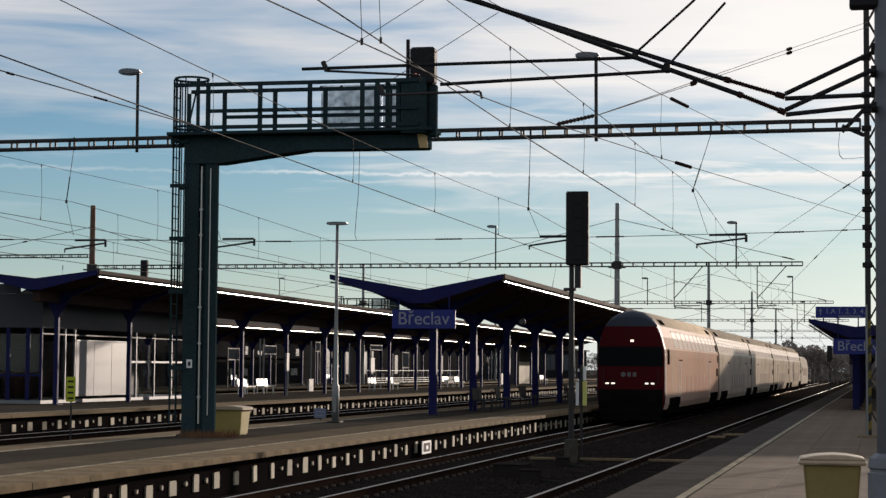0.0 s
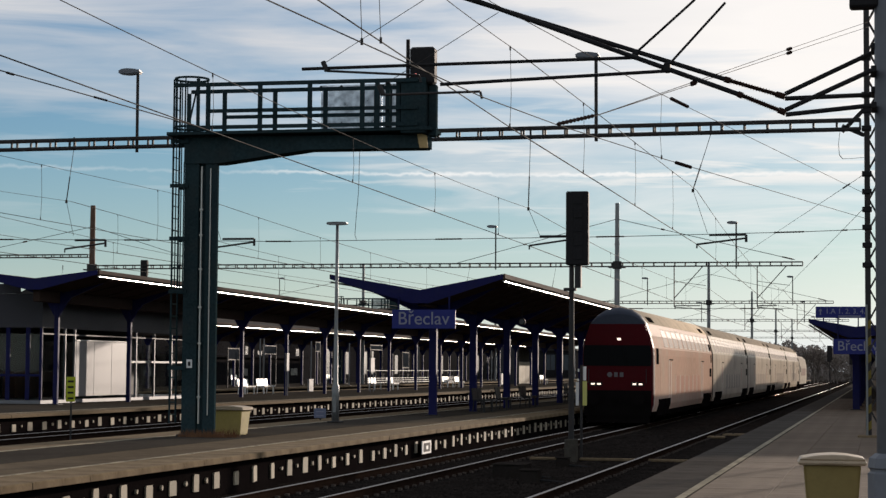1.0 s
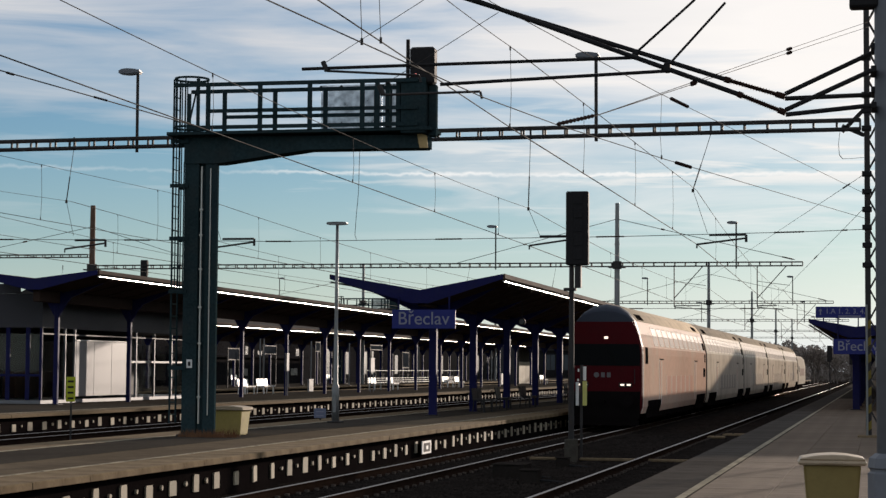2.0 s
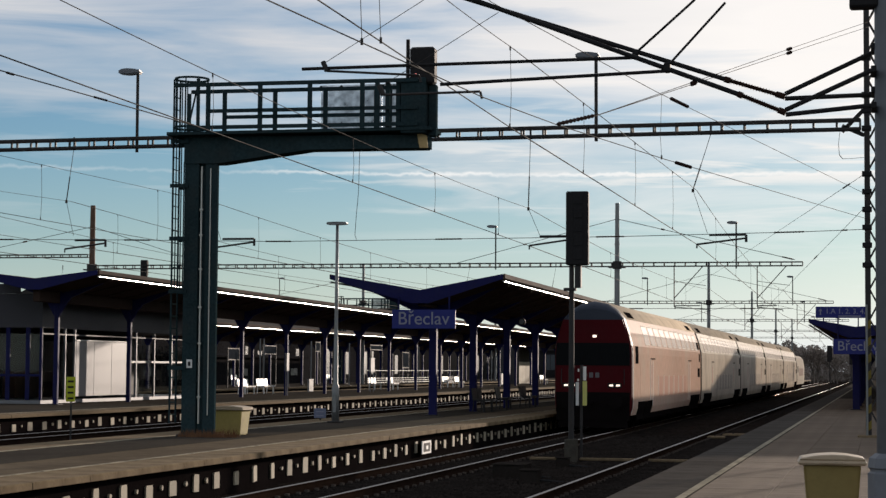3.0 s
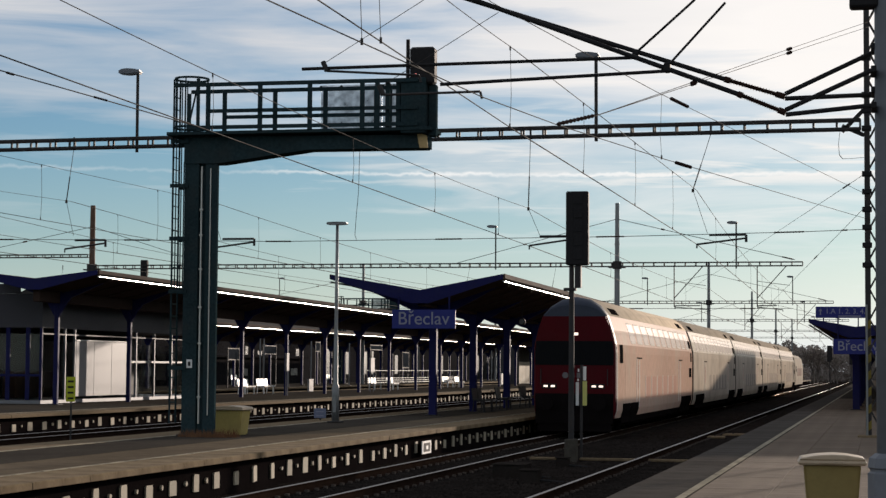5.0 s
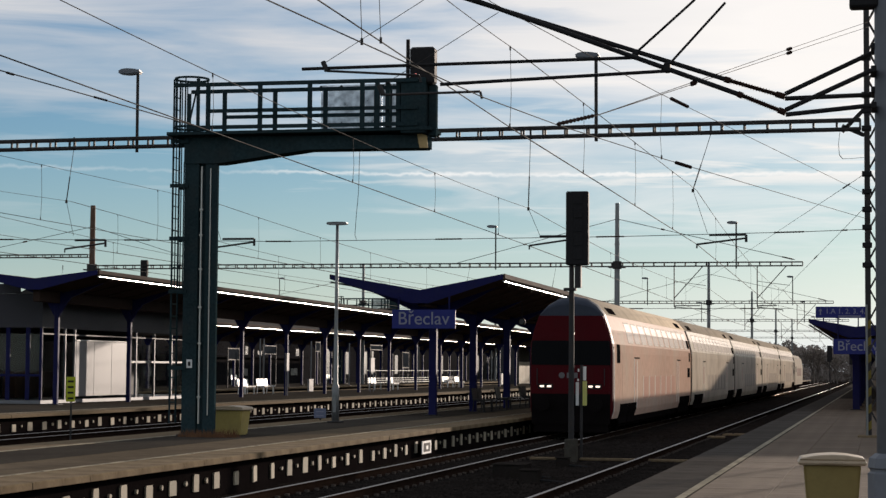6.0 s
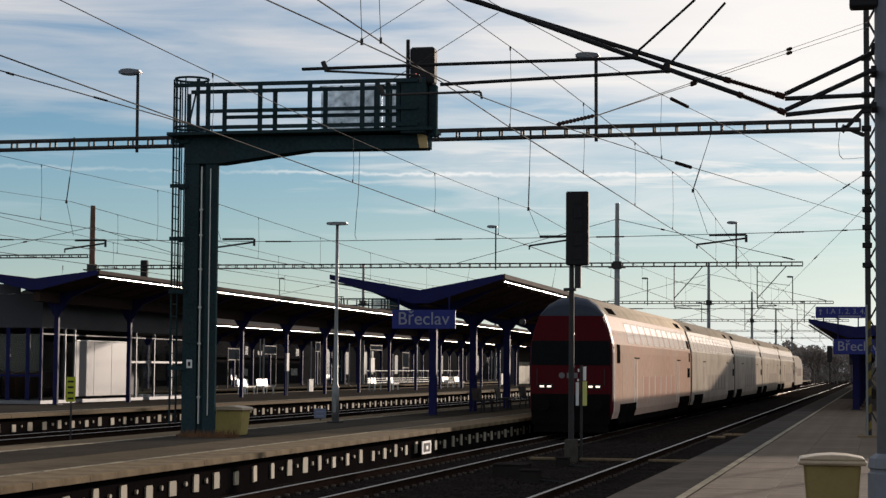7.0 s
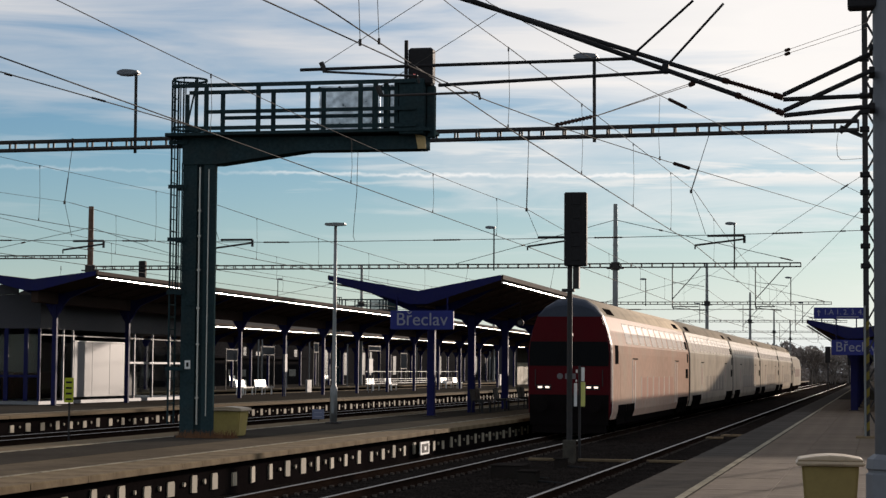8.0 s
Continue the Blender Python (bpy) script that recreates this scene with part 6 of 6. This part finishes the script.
# cross-span wire that holds the contact wires sideways in the first portal's plane
SPAN = [(-0.35, 5.75), (-2.0, 5.70), (-6.5, 5.62), (-11.0, 5.59), (-15.8, 5.56), (-20.0, 5.635), (-24.0, 5.68), (-49.0, 5.85)]


def span_at(x):
    for (xa, za), (xb, zb) in zip(SPAN, SPAN[1:]):
        if xb <= x <= xa:
            return (x, 48.9, za + (zb - za) * (x - xa) / (xb - xa))


run_out("span_wire", "thin cross-span wire with insulators below the portal", [(x, 48.9, z) for x, z in SPAN], 0.009, [(span_at(a), span_at(b), 0.028) for a, b in ((-0.81, -0.95), (-1.88, -2.64), (-6.46, -7.19), (-10.75, -11.48), (-15.46, -16.18), (-19.49, -20.25), (-23.54, -24.2))])
# a second wire clamped to the one over the train's track
run_out("feeder_wire", "second wire with small clamps running into the contact wire", [(-9.35, 13.0, 5.19), (-9.10, 18.5, 5.32), (-8.93, 20.8, 5.33), (-8.894, 24.0, 5.40)], 0.0075, [((-9.1, 18.65, 5.32), (-9.09, 18.8, 5.32), 0.014), ((-8.945, 20.6, 5.329), (-8.92, 20.95, 5.332), 0.014)])
# a second line that leaves the near track and is anchored at the lattice mast
run_out("contact_wire", "second contact wire running out to its anchor on the lattice mast", [(-4.95, 8.0, 4.95), (-4.66, 14.0, 5.06), (-4.25, 20.3, 5.17), (-4.05, 24.0, 5.33), (-3.24, 29.4, 5.45), (-0.32, 48.9, 6.01)], 0.0065, [((-3.15, 30.0, 5.465), (-3.0, 31.0, 5.49), 0.03)])
run_out("messenger_wire", "second messenger wire running out to its anchor on the lattice mast", [(-4.80, 12.0, 6.45), (-4.33, 21.2, 6.39), (-3.33, 28.8, 6.43), (-0.32, 48.9, 6.62)], 0.0055, [((-3.195, 29.7, 6.445), (-3.03, 30.8, 6.455), 0.03)])
for x, y, z0, z1 in ((-3.28, 29.2, 5.45, 6.43), (-4.51, 16.29, 5.10, 6.42), (-4.79, 18.0, 5.41, 6.57)):
    g = thing("dropper_wire", (x, y, 0), "thin dropper joining a messenger and a contact wire", "dropper", group="single droppers")
    bm = bmesh.new()
    wire_line(bm, [(0, 0, z0), (-0.02, 0, z0 + 0.35 * (z1 - z0)), (0, 0, z1)], 0.004, 4)
    rod(bm, (0, 0, z0 - 0.02), (0, 0, z0 + 0.04), 0.014, 5)
    part("wire", bm, COPPER, g)
for dz in (0.0, 0.13):
    run_out("anchor_wire", "thin taut anchor wire running from the lattice mast's head", [(-0.25, 48.9, 10.89 + dz), (-3.76, 25.5, 5.63 + 0.02 * dz)], 0.006, [((-1.75, 38.9, 8.64 + dz * 0.6), (-1.80, 38.55, 8.56 + dz * 0.6), 0.035), ((-2.93, 31.0, 6.87 + dz * 0.2), (-2.97, 30.75, 6.81 + dz * 0.2), 0.03)] + ([((-3.77, 25.4, 5.62), (-4.04, 24.05, 5.34), 0.03)] if dz == 0 else []))
# wires that run to the lattice mast's clamps
span_wire("anchor_wire", (-14.1, 140.0, 7.75), (-0.38, 48.9, 7.15), 0.007, "thin anchor wire to the lattice mast", [(0.955, 0.97)])
span_wire("anchor_wire", (-10.2, 150.0, 5.5), (-0.35, 48.9, 6.34), 0.007, "thin anchor wire to the lattice mast", [(0.8, 0.815)])
# stays from the mast tops to the beams
for py, mx in ((113.0, -15.35), (179.5, -15.75), (246.0, -16.1)):
    span_wire("stay_wire", (mx, py, 11.15), (-4.9, py, 8.65), 0.020, "thin stay from mast top to beam end", [(0.25, 0.27), (0.93, 0.99)])
    span_wire("stay_wire", (mx, py, 11.15), (mx - 10.0, py, 8.5), 0.018, "thin stay from mast top to beam", [(0.55, 0.57)])
for py, mx in ((113.0, -48.95), (179.5, -49.3)):
    span_wire("stay_wire", (mx, py, 11.0), (mx + 8.3, py, 8.4), 0.018, "thin stay from mast top to beam", [])
    span_wire("stay_wire", (mx, py, 11.0), (mx - 9.0, py, 9.2), 0.018, "thin stay from mast top to beam", [(0.5, 0.53)])


def drop_frame(parent, x, side):
    """Triangular hanging frame below a portal beam."""
    bm = bmesh.new()
    bar(bm, (x, 0, 8.3), (x, 0, 5.9), 0.06, 0.06)
    bar(bm, (x, 0, 6.4), (x + side, 0, 8.3), 0.05, 0.05)
    bar(bm, (x, 0, 7.4), (x + side * 1.1, 0, 7.15), 0.03, 0.03)
    part("drop_frame", bm, DARKSTEEL, parent, "dark triangular hanging frame")


for x in (-11.95, -7.08):
    drop_frame(portal_2, x, 1.7)
for x in (-12.4, -7.6):
    drop_frame(portal_3, x, 1.7)
for x in (-12.4, -7.6):
    drop_frame(portal_4, x, 1.7)


# ---- farther off ----
far_gantry = copy_thing(bpy.data.objects["signal_gantry"], pose(-35.3, 178.0, PLAT))
for o in far_gantry.children_recursive:
    if o.name.startswith("red_lamp"):
        bpy.data.objects.remove(o)
        break


def far_signal(x, y, z0, z1, w, base, label):
    g = thing("railway_signal", (x, y, base), label, "railway signal", group="distant signals")
    part("pole", rod(bmesh.new(), (0, 0, 0), (0, 0, z0 - base), 0.07, 8), DARKSTEEL, g)
    h = part("signal_head", box((-w / 2, -0.15, z0 - base), (w / 2, 0.15, z1 - base), 0.05), BLACK, g, "black signal head")
    part("hood", box((-w / 3, 0.155, z0 - base + 0.1), (w / 3, 0.35, z1 - base - 0.1), 0.03), BLACK, h)
    return g


far_signal(-5.32, 205, 3.1, 4.8, 0.55, -0.3, "distant black signal between the tracks")
far_signal(-45.4, 113.0, 7.8, 8.85, 0.45, -0.3, "black signal head beside the portal beam")
far_signal(-3.95, 260, 3.0, 4.4, 0.5, -0.3, "distant black signal between the tracks")


def depot(x0, x1, y0, y1, h, label, n, wz0, wz1, ridge=0.3, roof=None):
    g = thing("depot_building", (x0, y0, -0.3), label, "building")
    w, d = x1 - x0, y1 - y0
    part("wall", box((0, 0, 0), (w, d, h)), DEPOTWALL, g, "dark soot-stained wall")
    part("roof", prism(bmesh.new(), [(-0.4, h), (w + 0.4, h), (w + 0.4, h + 0.2), (w / 2, h + ridge), (-0.4, h + 0.2)], -0.4, d + 0.4), roof or DEPOTWALL, g, "pitched roof of weathered sheet")
    rnd = random.Random(n)
    for k in range(n):
        if rnd.random() < 0.45:
            continue
        yy = d * (k + rnd.uniform(0.05, 0.4)) / n
        win = part("window", box((w - 0.02, yy, wz0), (w + 0.03, yy + d / n * rnd.uniform(0.2, 0.55), wz1 - rnd.uniform(0.0, 0.5))), DEPOTGLASS, g, "grey reflecting window")
    return g


DEPOTWALL = material("depot_wall", (0.022, 0.021, 0.022), 0.95, spec=0.0, vary=0.6, scale=1.0)
DEPOTGLASS = material("depot_window", (0.05, 0.06, 0.07), 0.3, vary=0.1, scale=1.0, spec=0.5)
ROOFSHEET = material("weathered_roof_sheet", (0.05, 0.046, 0.043), 0.85, spec=0.02, vary=0.3, scale=0.6, dirt=(0.04, 0.036, 0.034), dirt_amount=0.6)
depot(-76, -64, 150, 330, 6.2, "long depot building with a pitched roof behind the far platforms", 44, 1.6, 4.6, 3.0, ROOFSHEET)
depot(-76, -64, 70, 149.4, 5.4, "low dark depot annex behind the far platforms", 12, 2.0, 4.0)


def freight_hall():
    g = thing("freight_hall", (-71.0, 332, -0.3), "dark freight hall with tall pale doors beyond the platform's end", "building")
    part("wall", box((0, 0, 0), (18.4, 14, 5.6)), DEPOTWALL, g, "dark soot-stained wall")
    part("roof", prism(bmesh.new(), [(-0.5, 5.6), (18.9, 5.6), (18.9, 5.8), (9.2, 7.2), (-0.5, 5.8)], -0.5, 14.5), ROOFSHEET, g, "pitched roof of weathered sheet")
    for x in (8.7, 9.9, 11.0):
        d = part("door", box((x, -0.08, 0.2), (x + 0.95, 0.0, 4.3), 0.02), WHITEPANEL, g, "tall pale door leaf")
        part("door_panel", box((x + 0.12, -0.10, 4.35), (x + 0.83, -0.005, 5.4), 0.01), DEPOTGLASS, d, "dim glazed panel over the door")
    for x in (0.8, 3.2, 5.6, 13.4, 15.8):
        w = part("window", box((x, -0.05, 2.2), (x + 1.5, 0.02, 4.9)), DEPOTGLASS, g, "grey reflecting window")
        part("window_bar", box((x + 0.7, -0.08, 2.2), (x + 0.8, -0.02, 4.9)), DARKSTEEL, w)
    return g


freight_hall()
depot(-60, -58.5, 100, 190, 3.3, "low dark wagon shed beyond the far platform", 18, 1.6, 2.6)


def tree(x, y, h, seed, label, dense=1.0):
    """A bare winter tree: tapered trunk, forking limbs, many fine twigs."""
    rnd = random.Random(seed)
    g = thing("tree", (x, y, -0.3), label, "tree", group="bare trees")
    tb, cb = bmesh.new(), bmesh.new()

    def grow(bm, a, way, length, r, depth):
        b = a + way * length
        rod(bm if depth < 2 else cb, a, b, r, 5 if depth < 2 else 3, r * 0.6, cap=False)
        if depth >= 5:
            return
        for k in range(3 if depth else 5):
            w = (way + Vector((rnd.uniform(-0.8, 0.8), rnd.uniform(-0.8, 0.8), rnd.uniform(-0.15, 0.55)))).normalized()
            grow(bm, a.lerp(b, rnd.uniform(0.6, 1.0)), w, length * rnd.uniform(0.55, 0.8), max(r * 0.55, 0.025), depth + 1)

    grow(tb, Vector((0, 0, 0)), Vector((0, 0, 1)), h * 0.28, h * 0.02, 0)
    part("trunk", tb, BARK, g, "grey-brown trunk and limbs")
    part("crown", cb, BARK, g, "fine bare twigs")
    return g


tree_a = tree(-16.0, 335, 8.5, 3, "bare winter tree beyond the station throat")
tree_b = tree(-11.0, 345, 9.5, 5, "bare winter tree beyond the station throat")
tree_c = tree(-8.0, 360, 8.0, 8, "bare winter tree beyond the station throat")
rnd = random.Random(4)
for k in range(26):
    src = (tree_a, tree_b, tree_c)[k % 3]
    if k < 12:
        m = pose(-36 + k * 2.4 + rnd.uniform(-1, 1), 350 + rnd.uniform(0, 40), -0.3, 0, 0, rnd.uniform(0, 360))
    else:
        m = pose(-180 + (k - 12) * 8.5 + rnd.uniform(-3, 3), 420 + rnd.uniform(0, 60), -0.3, 0, 0, rnd.uniform(0, 360))
    copy_thing(src, m)
copy_thing(tree_b, pose(-84.0, 248.0, -0.3, 0, 0, 40))
yard_lamp = thing("yard_lamp", (-62.0, 192.3, -0.3), "tall dark yard lamp beyond the canopies", "lamp")
lamp_on(yard_lamp, 0.0, 0.0, 11.73, 1)
copy_thing(tree_a, pose(-66.0, 150, -0.3, 0, 0, 80))


def far_wood(name, x0, x1, y, h, label, thick=330):
    """Distant wood: a ragged hump of many small leafless clumps."""
    verts, faces = [], []
    n = int((x1 - x0) * thick)
    for i in range(n):
        x = random.uniform(x0, x1)
        top = h * (0.55 + 0.45 * noise.noise((x * 0.06, y * 0.01, 3)) + 0.15 * noise.noise((x * 0.4, 1, 3)))
        z = top * random.random() ** 0.7
        yy = y + random.uniform(-12, 12)
        s = random.uniform(0.10, 0.40)
        b = len(verts)
        for k in range(4):
            verts.append((x + random.uniform(-s, s), yy + random.uniform(-s, s), z + random.uniform(-s, s)))
        faces += [(b, b + 1, b + 2), (b, b + 2, b + 3), (b, b + 3, b + 1), (b + 1, b + 3, b + 2)]
    me = bpy.data.meshes.new(name)
    me.from_pydata(verts, [], faces)
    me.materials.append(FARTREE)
    return tagged(new(name, me), label, "wood", kind="stuff")


far_wood("far_wood", -45, 30, 420, 12, "distant leafless wood beyond the tracks")
far_wood("far_wood", -330, -30, 620, 12, "distant leafless wood along the horizon", 150)
far_wood("far_wood", -32, 12, 400, 13, "distant leafless wood beyond the tracks")
far_wood("scrub", -24, -12, 330, 5.5, "leafless scrub beside the tracks")


# ---- what moves ----
def motions():
    """The train rolls in, slows down and stops."""
    way = [(0.0, 15.39), (0.5, 13.36), (1.0, 11.41), (1.5, 9.58), (2.0, 7.87), (2.5, 6.33), (3.0, 4.93), (3.5, 3.65), (4.0, 2.48), (4.5, 1.49), (5.0, 0.72), (5.5, 0.20), (5.9, 0.0), (8.0, 0.0)]
    for k, c in enumerate(TRAIN):
        walk(c, [(t, pose(TT, 62.26 + CAR * k + s, 0)) for t, s in way])
    ts, ss = [t for t, s in way], [s for t, s in way]
    beats = [i * 4 / 30 for i in range(45)] + [8.0]
    for c in TRAIN:
        for w in c.children_recursive:
            if w.name.startswith("wheelset"):
                y = w.location.y
                walk(w, [(t, pose(0, y, 0.462, math.degrees((15.39 - float(np.interp(t, ts, ss))) / 0.46))) for t in beats])


motions()
